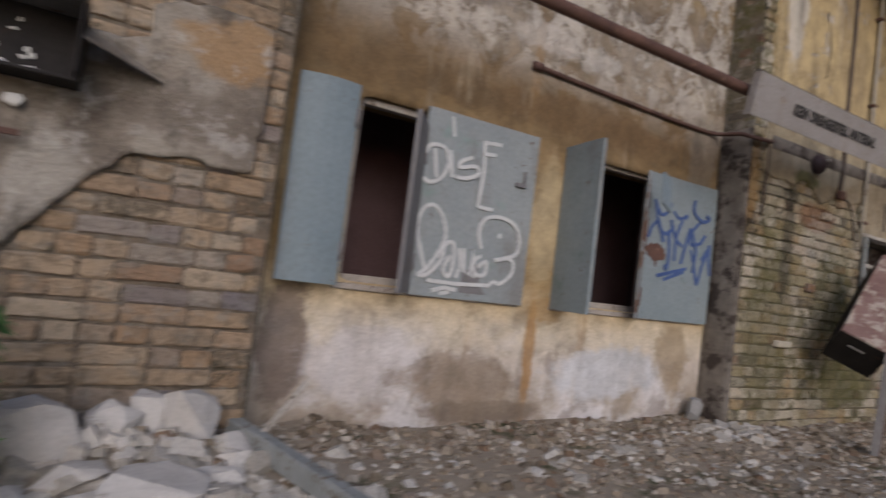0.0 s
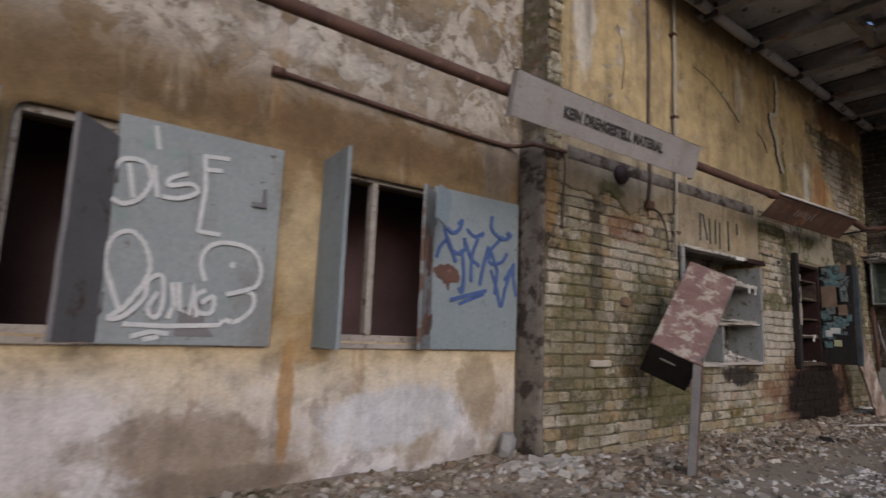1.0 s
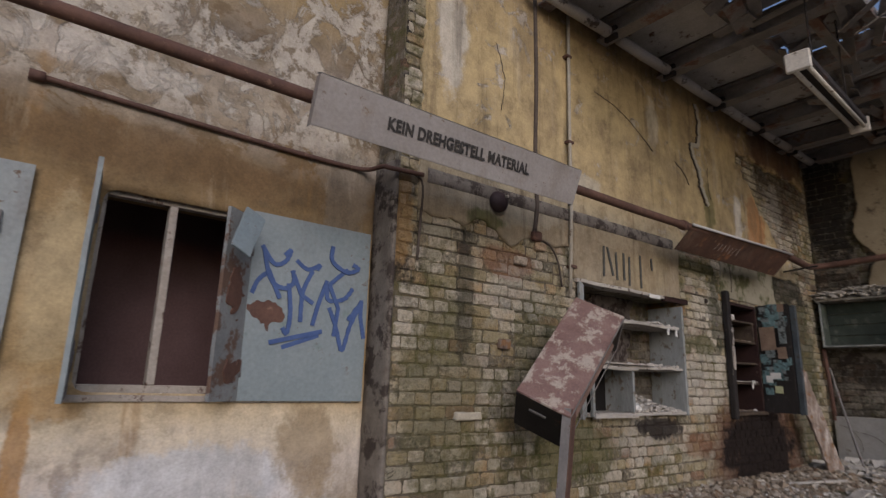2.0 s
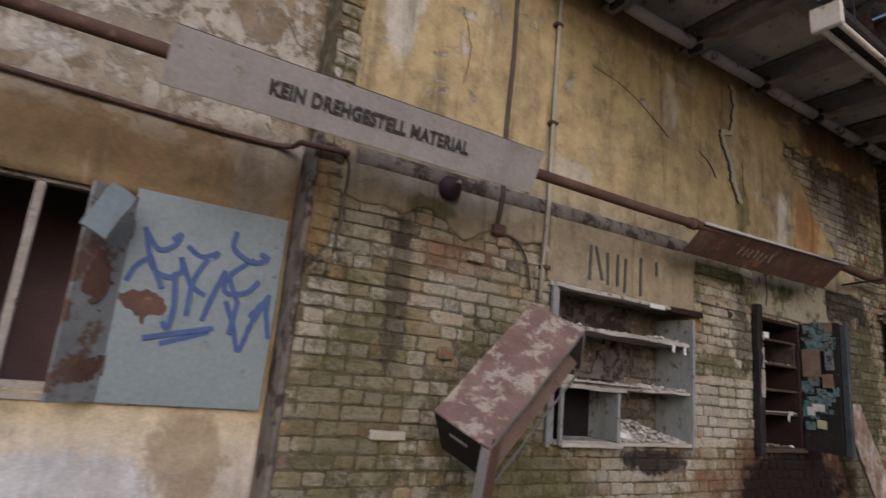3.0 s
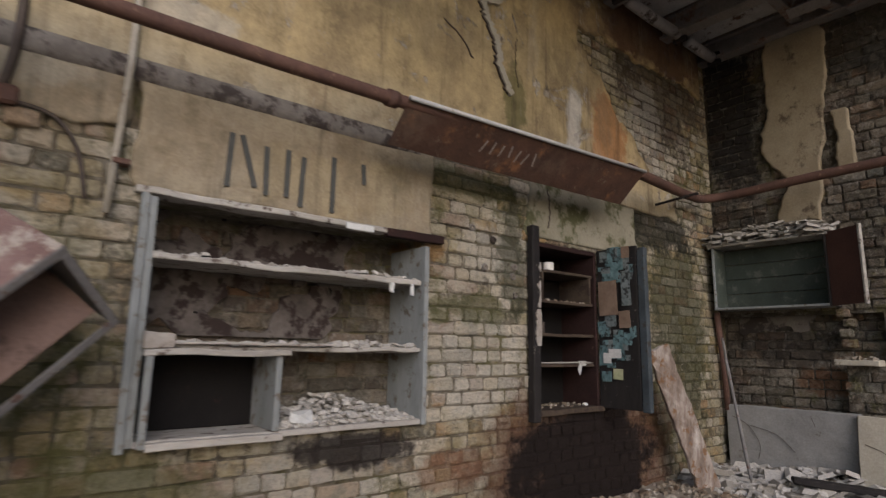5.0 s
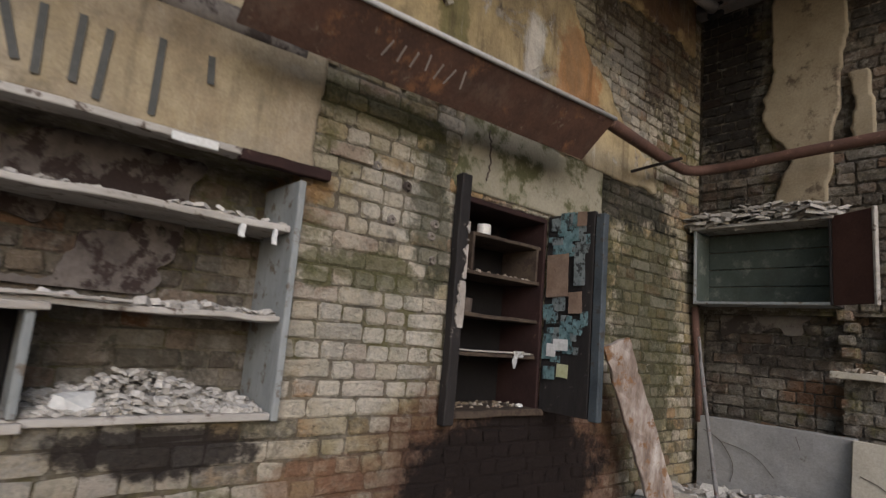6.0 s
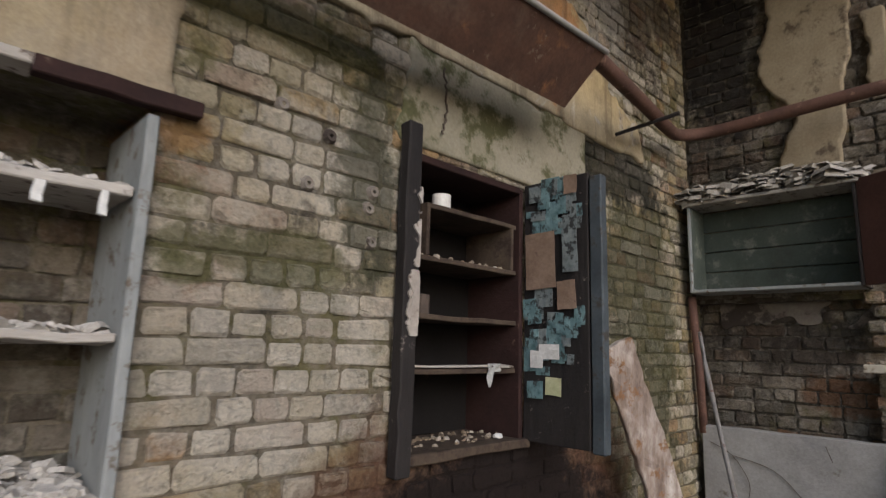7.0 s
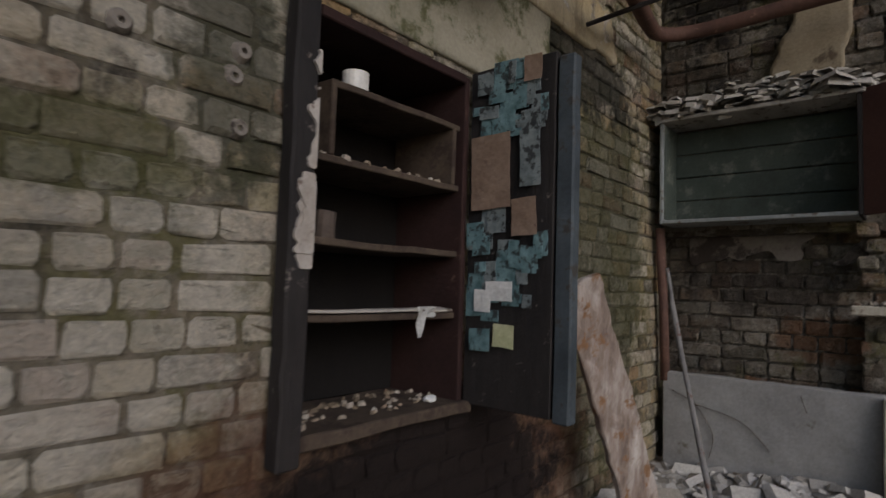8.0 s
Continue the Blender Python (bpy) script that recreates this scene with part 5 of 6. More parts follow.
for k, (pts, wide, lip) in enumerate((([(8.20, 3.95), (8.26, 3.75), (8.22, 3.55), (8.18, 3.42), (8.04, 3.38), (8.08, 3.24), (8.18, 3.06), (8.20, 2.92), (8.31, 2.72)], 0.022, 0.05),
                                      ([(7.70, 3.08), (7.86, 3.00), (7.97, 2.88)], 0.008, 0), ([(8.74, 2.08), (8.77, 1.94), (8.75, 1.76)], 0.008, 0), ([(8.42, 3.2), (8.40, 3.0), (8.43, 2.8)], 0.003, 0),
                                      ([(6.3, 3.42), (6.7, 3.36), (7.1, 3.18), (7.25, 3.08)], 0.0035, 0), ([(5.0, 3.4), (5.1, 3.1), (5.06, 2.8)], 0.003, 0))):
    line = jagged(pts, 9, 0.020 if lip else 0.010, 60 + k)
    if lip:
        bm = bmesh.new()
        ribbon([(a + 0.03, b) for a, b in line], lip, (0, WALL - 0.024, 0), (1, 0, 0), (0, 0, 1), 0.016, bm)
        ob = link("crack_lip", bm, M_STUCCO_SLAB)
        ob.parent = wall_north
    bm = bmesh.new()
    ribbon(line, wide, (0, WALL - 0.026, 0), (1, 0, 0), (0, 0, 1), 0.004, bm)
    ob = link("crack", bm, M_CABLE)
    ob.parent = wall_north

# old fixing plugs in the brickwork
for i, (x, z) in enumerate(((8.00, 1.66), (8.12, 1.40), (8.41, 1.43), (8.41, 1.23), (8.20, 1.60), (8.39, 1.36))):
    bm = bmesh.new()
    for k in range(14):
        a0, a1 = 2 * math.pi * k / 14, 2 * math.pi * (k + 1) / 14
        r0 = [0.030 * (1 + 0.18 * noise.noise((math.cos(a) * 2, math.sin(a) * 2, i * 3.0))) for a in (a0, a1)]
        q = [bm.verts.new((x + r * math.cos(a), WALL - y, z + r * math.sin(a))) for r, a, y in ((r0[0], a0, -0.006), (r0[1], a1, -0.006), (0.02, a1, 0.012), (0.02, a0, 0.012), (0.008, a1, 0.010), (0.008, a0, 0.010), (0.007, a1, -0.01), (0.007, a0, -0.01))]
        bm.faces.new((q[0], q[1], q[2], q[3]))
        bm.faces.new((q[3], q[2], q[4], q[5]))
        bm.faces.new((q[5], q[4], q[6], q[7]))
    bmesh.ops.remove_doubles(bm, verts=bm.verts, dist=0.0005)
    ob = link("plug", bm, M_SOIL_SHADOW)
    ob.parent = wall_north

# pieces that stand proud of the brickwork
for x, z, sx, sz, mat, seed in ((4.78, 0.43, 0.115, 0.026, M_STUCCO_SLAB, 61), (5.12, 0.94, 0.055, 0.036, M_PLANK, 62), (5.52, 1.75, 0.06, 0.035, M_BRICK_PIER, 63), (5.30, 1.60, 0.06, 0.03, M_BRICK_PIER, 64)):
    bm = box((x - sx, WALL - 0.035, z - sz), (x + sx, WALL + 0.02, z + sz), 0.008, 0.04, 0.008)
    ob = link("brick_stub", bm, mat)
    ob.parent = wall_north

# ---- tilted steel locker on its post ----
locker = thing("metal_locker", (5.0, 1.83, 0.465), "rust-red steel locker hanging tilted on a post, side open", "locker")
e_long = Vector((0.665, 0.034, 0.685)).normalized()
e_wide = Vector((-0.16, 0.296, 0.16))
e_wide = (e_wide - e_long * e_wide.dot(e_long)).normalized()
e_deep = e_long.cross(e_wide)
if e_deep.z > 0:
    e_deep = -e_deep
LM = Matrix((e_long, e_wide, e_deep)).transposed().to_4x4()
LM.translation = Vector((5.0, 1.83, 0.465))
LL, LW, LD = 0.955, 0.372, 0.39


def locker_part(name, lo, hi, mat, label="", bevel=0.004, seg=0.0, amp=0.0):
    bm = box(lo, hi, bevel, seg, amp)
    bm.transform(LM)
    return part(name, bm, mat, locker, label)


locker_part("top_panel", (0, 0, 0), (LL, LW, 0.02), M_RUST_BOX, "flaking red and cream paint", 0.006, 0.06, 0.003)
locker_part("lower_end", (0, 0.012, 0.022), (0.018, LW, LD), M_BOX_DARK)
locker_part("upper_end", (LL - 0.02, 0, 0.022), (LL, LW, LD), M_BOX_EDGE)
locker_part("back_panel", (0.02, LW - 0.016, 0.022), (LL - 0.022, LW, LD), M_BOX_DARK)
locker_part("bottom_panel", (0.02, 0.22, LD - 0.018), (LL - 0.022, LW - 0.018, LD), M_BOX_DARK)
locker_part("hinge_strip", (0.03, 0.0, LD - 0.10), (0.045, 0.05, LD - 0.02), M_PIPE)
locker_part("edge_strip", (0.0, -0.006, 0.0), (LL, 0.0, 0.035), M_BOX_EDGE)
locker_part("edge_strip", (0.0, -0.006, LD - 0.03), (LL, -0.001, LD + 0.004), M_BOX_EDGE)
locker_part("edge_strip", (LL - 0.03, -0.007, 0.036), (LL, -0.001, LD - 0.031), M_BOX_EDGE)
bm = box((0.03, 0.0, -0.004), (LL - 0.04, 0.30, 0.004), 0.002)
bm.transform(LM @ Matrix.Translation((0, 0.012, 0.30)) @ Matrix.Rotation(radians(-38), 4, "X"))
part("loose_board", bm, M_BOX_IN, locker, "loose brown hardboard inside")
locker_part("handle", (-0.012, 0.15, 0.12), (0.0, 0.27, 0.14), M_BOX_EDGE)
post = thing("steel_post", (4.93, 1.86, GROUND), "leaning rusty angle-iron post with grey edge", "post")
for lo, hi, mat in (((-0.045, -0.004, 0), (0.045, 0.004, 0.86), M_PIPE), ((-0.045, 0.004, 0), (-0.037, 0.06, 0.86), M_BOX_EDGE)):
    bm = box(lo, hi, 0.002, 0.2, 0.003)
    bm.transform(Matrix.Translation((4.93, 1.85, GROUND - 0.06)) @ Matrix.Rotation(radians(9), 4, "Y") @ Matrix.Rotation(radians(25), 4, "Z"))
    part("flange", bm, mat, post)

# ---- open shelf in the wall niche ----
shelf = thing("wall_shelf", (6.73, WALL, NICHE[2]), "weathered blue-grey wooden shelf built into the wall, littered with plaster", "shelf")
x0, x1, z0, z1 = NICHE
YF, YB = WALL - 0.03, WALL + 0.32
part("side_board", board(x0 + 0.002, x0 + 0.035, YF, YB, z0, z1 - 0.02), M_WOOD_BLUE, shelf)
part("side_board", board(x1 - 0.035, x1 - 0.002, YF - 0.03, YB, z0, z1 - 0.06), M_WOOD_BLUE, shelf)
part("front_stile", board(x0 - 0.035, x0 + 0.0, YF - 0.01, YF + 0.02, z0 - 0.02, z1 - 0.01), M_WOOD_BLUE, shelf)
part("bottom_board", box((x0 + 0.036, YF - 0.02, z0), (x1 - 0.036, YB, z0 + 0.03), 0.004, 0.12, 0.006), M_WOOD_GREY, shelf)
part("shelf_board", box((x0 + 0.036, YF, 1.228), (x1 - 0.036, YB, 1.258), 0.004, 0.12, 0.012), M_WOOD_GREY, shelf)
part("shelf_board", box((x0 + 0.036, YF - 0.01, 0.82), (x1 - 0.036, YB, 0.846), 0.004, 0.12, 0.014), M_WOOD_GREY, shelf)
part("divider", board(6.655, 6.685, YF - 0.04, YB - 0.02, z0 + 0.031, 0.815), M_WOOD_BLUE, shelf)
part("box_stile", board(x0 + 0.04, x0 + 0.07, YF - 0.06, YF - 0.03, z0, 0.815), M_WOOD_BLUE, shelf)
part("box_rail", box((x0 + 0.071, YF - 0.06, z0 - 0.012), (6.70, YF - 0.022, z0 + 0.022), 0.004, 0.12, 0.006), M_WOOD_GREY, shelf)
part("box_rail", box((x0 + 0.03, YF - 0.065, 0.80), (6.72, YF - 0.012, 0.828), 0.004, 0.12, 0.008), M_WOOD_GREY, shelf)
part("splintered_slat", box((x0 + 0.10, YF - 0.05, 0.85), (x0 + 0.95, YF + 0.03, 0.862), 0.002, 0.1, 0.008), M_WOOD_GREY, shelf)
part("batten", box((x0 + 0.03, YF - 0.06, 0.83), (x0 + 0.15, YF + 0.02, 0.90), 0.004, 0.05, 0.008), M_FRAME, shelf, "short white-painted batten end")
part("top_board", box((x0 - 0.06, YF - 0.015, z1 - 0.012), (x1 - 0.30, YF + 0.10, z1 + 0.02), 0.004, 0.1, 0.010), M_WOOD_GREY, shelf)
part("top_board", box((x1 - 0.31, YF - 0.02, z1 - 0.03), (x1 + 0.12, YF + 0.03, z1 + 0.02), 0.004, 0.1, 0.010), M_WOOD_BROWN, shelf, "split reddish lintel board")
# the open box's shade is coloured onto its side and back
part("box_side", board(x0 + 0.072, x0 + 0.082, YF, YB - 0.11, z0 + 0.035, 0.80), M_GRIME_SHADE, shelf)
part("box_back", board(x0 + 0.075, 6.65, YB - 0.1, YB - 0.09, z0 + 0.035, 0.81), M_GRIME_SHADE, shelf)
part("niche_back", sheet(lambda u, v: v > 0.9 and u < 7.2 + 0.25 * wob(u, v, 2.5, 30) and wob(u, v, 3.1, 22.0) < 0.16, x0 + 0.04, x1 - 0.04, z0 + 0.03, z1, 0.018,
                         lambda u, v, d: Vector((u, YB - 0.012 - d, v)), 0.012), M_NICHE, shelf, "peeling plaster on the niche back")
part("drip", box((7.33, YF - 0.012, 1.17), (7.355, YF + 0.006, 1.228), 0.003, 0.02, 0.006), M_PAPER, shelf)
part("drip", box((7.48, YF - 0.012, 1.16), (7.50, YF + 0.006, 1.228), 0.003, 0.02, 0.006), M_PAPER, shelf)
for k, (a, b, z, num) in enumerate(((6.08, 7.54, 1.262, 260), (6.08, 7.54, 0.852, 420), (6.71, 7.54, z0 + 0.033, 1300))):
    stuff("plaster_crumbs", chips(num, ((a, b), (YF + 0.02, YB - 0.02)), (0.006, 0.034 - 0.004 * (k == 2)), 40 + k, z, 0.25,
                                  (lambda x, y, z=z, k=k: z + (0.15 * max(0.25, 1 - abs(x - 7.10) / 0.55) * min(1.0, max(0.15, (y - YF) / 0.2)) * random.Random(int(x * 999)).random() if k == 2 else 0.03 * max(0, 1 - abs(x - 7.3) / 0.3) * random.Random(int(x * 999)).random()))), M_LIME,
          "pale plaster crumbs lying on a shelf board", "rubble")
bm = box((7.01, YF - 0.035, 1.50), (7.19, YF - 0.022, 1.535), 0.003, 0.05, 0.003)
single("label_strip", bm, M_PAPER, "torn white strip on the shelf lintel", "label")
bm = bmesh.new()
lump((0.09, 0.06, 0.05), 71, 0.5, (6.86, YF + 0.06, z0 + 0.075), bm=bm, cuts=2)
single("crumpled_cloth", bm, M_PAPER, "crumpled pale rag in the shelf bottom", "rag")

# ---- cupboard in the wall with its doors open ----
cup = thing("wall_cupboard", (8.99, WALL, CUPB[2]), "dark wooden wall cupboard with empty shelves and open doors", "cupboard")
x0, x1, z0, z1 = CUPB
YB = WALL + 0.33
# sides, back and shelves darkened: the cupboard's inner shade is in their colour
part("side_board", board(x0 + 0.002, x0 + 0.03, WALL - 0.02, YB, z0, z1), M_GRIME_SHADE, cup)
part("side_board", board(x1 - 0.03, x1 - 0.002, WALL - 0.02, YB, z0, z1), M_WOOD_BROWN, cup)
part("top_board", board(x0 + 0.031, x1 - 0.031, WALL - 0.025, YB, z1 - 0.03, z1 + 0.005, amp=0.006), M_WOOD_BROWN, cup)
part("bottom_board", box((x0 - 0.03, WALL - 0.05, z0 - 0.03), (x1 + 0.02, YB, z0 + 0.012), 0.005, 0.1, 0.008), M_WOOD_BARE, cup)
part("back_board", board(x0 + 0.031, x1 - 0.031, YB - 0.012, YB, z0 + 0.013, z1 - 0.031), M_GRIME_SHADE, cup)
for z, a, mat in ((1.43, x0 + 0.10, M_WOOD_BARE), (1.20, x0 + 0.031, M_WOOD_BARE), (0.955, x0 + 0.031, M_WOOD_BARE), (0.73, x0 + 0.031, M_WOOD_BARE)):
    part("shelf_board", box((a, WALL + 0.0, z), (x1 - 0.031, YB - 0.013, z + 0.022), 0.003, 0.12, 0.006), mat, cup)
part("shelf_board", box((x0 + 0.031, WALL - 0.01, 0.757), (x1 - 0.05, WALL + 0.06, 0.766), 0.002, 0.12, 0.008), M_WOOD_GREY, cup)
part("partition", board(x0 + 0.10, x0 + 0.12, WALL + 0.0, YB - 0.02, 1.222, 1.44), M_WOOD_BARE, cup)
part("partition", board(x1 - 0.07, x1 - 0.05, WALL + 0.0, YB - 0.02, 1.222, 1.44), M_WOOD_BARE, cup)
ldoor = part("door", box((8.525, WALL - 0.075, z0 - 0.06), (8.598, WALL - 0.012, z1 + 0.11), 0.006, 0.08, 0.008), M_WOOD_DARK, cup, "tarred door edge, folded back against the wall")
part("paint_flake", sheet(lambda u, v: u > 8.555 + 0.04 * wob(u, v, 14, 3) + (0.03 if v > 1.14 else 0), 8.53, 8.598, 0.88, 1.48, 0.006, lambda a, b, d: Vector((a, WALL - 0.079 - d, b)), 0.004, 0.8), M_FRAME, ldoor, "strip of peeling white paint")
part("paint_flake", sheet(lambda u, v: u > 8.55 + 0.03 * wob(u, v, 14, 8), 8.535, 8.598, 0.92, 1.12, 0.006, lambda a, b, d: Vector((a, WALL - 0.084 - d, b)), 0.003, 0.8), M_FRAME, ldoor)
rdoor = part("door", box((x1 + 0.002, 2.165, z0 + 0.0), (x1 + 0.03, WALL - 0.022, z1 + 0.02), 0.004, 0.16, 0.004), M_WOOD_DARK, cup, "open door pasted with faded clippings")
part("door", box((x1 + 0.0, 2.095, z0 - 0.01), (x1 + 0.05, 2.158, z1 + 0.0), 0.006, 0.16, 0.005), M_BLUE_DEEP, cup, "outer door edge in chipped blue paint")
rng = random.Random(21)
XD = x1 + 0.0


def clipping(y0, y1, za, zb, mat, lift):
    bm = box((XD - 0.0012 - lift, y0, za), (XD - lift + 0.0008, y1, zb), 0.0, 0.03, 0.003)
    bm.transform(Matrix.Translation((0, (y0 + y1) / 2, (za + zb) / 2)) @ Matrix.Rotation(rng.uniform(-.05, .05), 4, "X") @ Matrix.Translation((0, -(y0 + y1) / 2, -(za + zb) / 2)))
    part("clipping", bm, mat, rdoor)


for i in range(70):
    y, z = rng.uniform(2.175, 2.46), rng.choice((rng.uniform(1.38, 1.60), rng.uniform(0.78, 1.05), rng.uniform(0.72, 1.0)))
    w, hh = rng.uniform(0.03, 0.09), rng.uniform(0.03, 0.11)
    clipping(y, min(y + w, 2.52), z, z + hh, rng.choice((M_PAPER_TEAL, M_PAPER_TEAL, M_PAPER_GREY, M_PAPER_TEAL, M_PAPER_GREY)), 0.002 + 0.0002 * i)
clipping(2.33, 2.50, 1.13, 1.40, M_PAPER_BROWN, 0.019)
clipping(2.22, 2.32, 1.03, 1.16, M_PAPER_BROWN, 0.019)
clipping(2.40, 2.49, 0.62, 0.70, M_PAPER_TEAL, 0.019)
clipping(2.30, 2.385, 0.64, 0.72, M_PAPER_YELLOW, 0.019)
clipping(2.31, 2.42, 0.80, 0.87, M_PAPER, 0.020)
clipping(2.40, 2.47, 0.76, 0.84, M_PAPER, 0.020)
clipping(2.21, 2.29, 1.20, 1.40, M_PAPER_GREY, 0.018)
clipping(2.21, 2.28, 1.57, 1.66, M_PAPER_BROWN, 0.018)
bm = tube([(8.83, WALL + 0.05, 1.452), (8.83, WALL + 0.05, 1.515)], 0.043, 18)
single("jar_lid", bm, M_WHITE, "small round white china pot on the top shelf", "pot", smooth=False)
bm = tube([(8.74, WALL + 0.06, 0.978), (8.74, WALL + 0.06, 1.02), (8.745, WALL + 0.06, 1.06)], 0.038, 12, wobble=0.4)
single("tin_can", bm, M_CABLE, "crushed dark tin on a cupboard shelf", "can")
bm = bmesh.new()
g = [[bm.verts.new((9.09 + 0.09 * i / 6 + 0.006 * noise.noise((i, j, 0)), WALL - 0.014 - 0.006 * math.sin(i * 1.3 + j), 0.775 - 0.105 * j / 8 * (1 if i < 3 else 0.35))) for j in range(9)] for i in range(7)]
for i in range(6):
    for j in range(8):
        bm.faces.new((g[i][j], g[i + 1][j], g[i + 1][j + 1], g[i][j + 1]))
r = bmesh.ops.solidify(bm, geom=bm.faces[:], thickness=0.003)
single("rag", bm, M_PAPER, "white rag hanging over a cupboard shelf", "rag")
stuff("plaster_crumbs", chips(70, ((8.63, 9.34), (WALL + 0.02, WALL + 0.28)), (0.006, 0.02), 77, 0.435, 0.4), M_DEBRIS, "white crumbs on the cupboard floor", "rubble")
stuff("plaster_crumbs", chips(120, ((8.63, 9.34), (WALL + 0.0, WALL + 0.2)), (0.006, 0.016), 78, 1.224, 0.4), M_DEBRIS, "pale crumbs on a cupboard shelf", "rubble")
bm = lump((0.035, 0.02, 0.014), 5, 0.4, (9.22, WALL + 0.03, 0.445), cuts=2)
single("plaster_piece", bm, M_PAPER, "white plaster piece on the cupboard floor", "rubble")

# broken brick ends where the recess breaks off
rng = random.Random(77)
for y, z in ((1.46, 1.19), (1.43, 1.10), (1.47, 1.01), (1.44, 0.92), (1.47, 0.55), (1.45, 0.44)):
    bm = box((END - 0.01, y - 0.06, z), (END + 0.10, y + rng.uniform(0.02, 0.05), z + 0.072), 0.010, 0.05, 0.008)
    ob = link("brick_end", bm, M_BRICK_END)
    ob.parent = wall_east

# leaning plank
plank = box((-0.105, -0.018, 0), (0.105, 0.018, 1.30), 0.006, 0.05, 0.014)
plank.transform(Matrix.Translation((10.36, 2.20, GROUND - 0.02)) @ Matrix.Rotation(radians(-6), 4, "X") @ Matrix.Rotation(radians(-23), 4, "Y") @ Matrix.Rotation(radians(-25), 4, "Z"))
single("plank", plank, M_PLANK, "plank with peeling brown and white paint leaning on the wall", "plank")

# ---- the far corner ----
hang = thing("hanging_cabinet", (11.32, 1.95, 1.275), "small open wall cabinet with green inside and debris on top", "cabinet")
a, b, c, d = 1.45, 2.47, 1.275, 1.905
XF, XB = 11.20, END - 0.002
part("side_board", board(XF, XB, b - 0.02, b, c, d), M_WOOD_BLUE, hang)
part("side_board", board(XF, XB, a, a + 0.02, c, d), M_WOOD_DARK, hang)
part("top_board", board(XF - 0.02, XB, a - 0.02, b + 0.02, d, d + 0.025), M_WOOD_GREY, hang)
part("bottom_board", board(XF, XB, a + 0.021, b - 0.021, c, c + 0.022), M_WOOD_BLUE, hang)
for k in range(4):
    zz = c + 0.023 + k * (d - c - 0.03) / 4
    part("back_board", board(XB - 0.014, XB - 0.002, a + 0.021, b - 0.021, zz, zz + (d - c - 0.03) / 4 - 0.006), M_GREEN, hang)
part("side_lining", board(XF + 0.02, XB - 0.02, b - 0.028, b - 0.0205, c + 0.03, d - 0.01), M_GREEN, hang)
dm = Matrix.Translation((XF, a, c)) @ Matrix.Rotation(radians(62), 4, "Z")
bm = box((-0.31, -0.02, 0.0), (0.0, 0.0, d - c + 0.02), 0.004, 0.15, 0.003)
bm.transform(dm)
hd = part("door", bm, M_DOOR_RED, hang, "brown painted cabinet door standing open")
bm = box((-0.335, -0.026, -0.01), (-0.312, 0.006, d - c + 0.03), 0.004)
bm.transform(dm)
part("edge_strip", bm, M_WOOD_GREY, hd)
stuff("plaster_crumbs", chips(520, ((XF - 0.03, XB - 0.02), (a - 0.02, b + 0.04)), (0.03, 0.085), 15, d, 0.16,
                              lambda x, y: d + 0.03 + 0.14 * random.Random(int(y * 8888 + x * 777)).random() * (0.55 + 0.45 * math.sin(math.pi * (y - a) / (b - a)))), M_FLAKES,
      "pile of flat plaster flakes on top of the cabinet", "rubble")
bm = sheet(lambda u, v: wob(u, v, 2, 3) < 0.25 and v > 1.06 + 0.06 * wob(u, 0, 4, 2), 1.45, 2.4, 1.0, 1.25, 0.03, lambda u, v, dd: Vector((END + 0.125 - dd, u, v)), 0.012)
ob = link("render_remnant", bm, M_SOIL_SHADOW)
ob.parent = wall_east

slab = box((11.36, 1.38, GROUND - 0.1), (11.43, 2.50, 0.36), 0.008, 0.09, 0.006)
single("concrete_slab", slab, M_SLAB, "low cracked grey concrete slab standing against the wall", "slab")
grey = bpy.data.objects["concrete_slab"]
for k, line in enumerate((((2.44, 0.25), (2.30, 0.18), (2.20, 0.02), (2.22, -0.12)), ((2.30, 0.18), (2.05, 0.12), (1.9, -0.02)), ((1.75, 0.31), (1.72, 0.22)))):
    bm = bmesh.new()
    ribbon([(-a, b) for a, b in curve_through(line, 4)], 0.004, (11.352, 0, 0), (0, -1, 0), (0, 0, 1), 0.003, bm)
    ob = link("crack", bm, M_CABLE)
    ob.parent = grey
slab = box((-0.03, -0.62, 0), (0.03, 0.0, 0.68), 0.008, 0.08, 0.006)
slab.transform(Matrix.Translation((11.24, 1.39, GROUND - 0.04)) @ Matrix.Rotation(radians(9), 4, "Y"))
cream = single("stone_slab", slab, M_STUCCO_SLAB, "cracked cream slab leaning against the wall", "slab")
rng = random.Random(8)
for line in (((-0.05, 0.45), (-0.2, 0.38), (-0.27, 0.22), (-0.24, 0.05)), ((-0.2, 0.38), (-0.36, 0.45), (-0.5, 0.40)), ((-0.27, 0.22), (-0.45, 0.18), (-0.54, 0.25))):
    bm = bmesh.new()
    ribbon(curve_through(line, 4), 0.005, (-0.0345, 0, 0), (0, -1, 0), (0, 0, 1), 0.002, bm)
    for v in bm.verts:
        v.co.y = -abs(v.co.y)
    bm.transform(Matrix.Translation((11.24, 1.39, GROUND - 0.04)) @ Matrix.Rotation(radians(9), 4, "Y"))
    bm.transform(Matrix.Translation(-cream.location))
    ob = link("crack", bm, M_CABLE)
    ob.parent = cream
bm = box((11.32, 1.19, 0.765), (11.48, 1.52, 0.815), 0.006, 0.06, 0.005)
single("stone_ledge", bm, M_STUCCO_SLAB, "small jutting stone ledge in the end wall", "ledge")
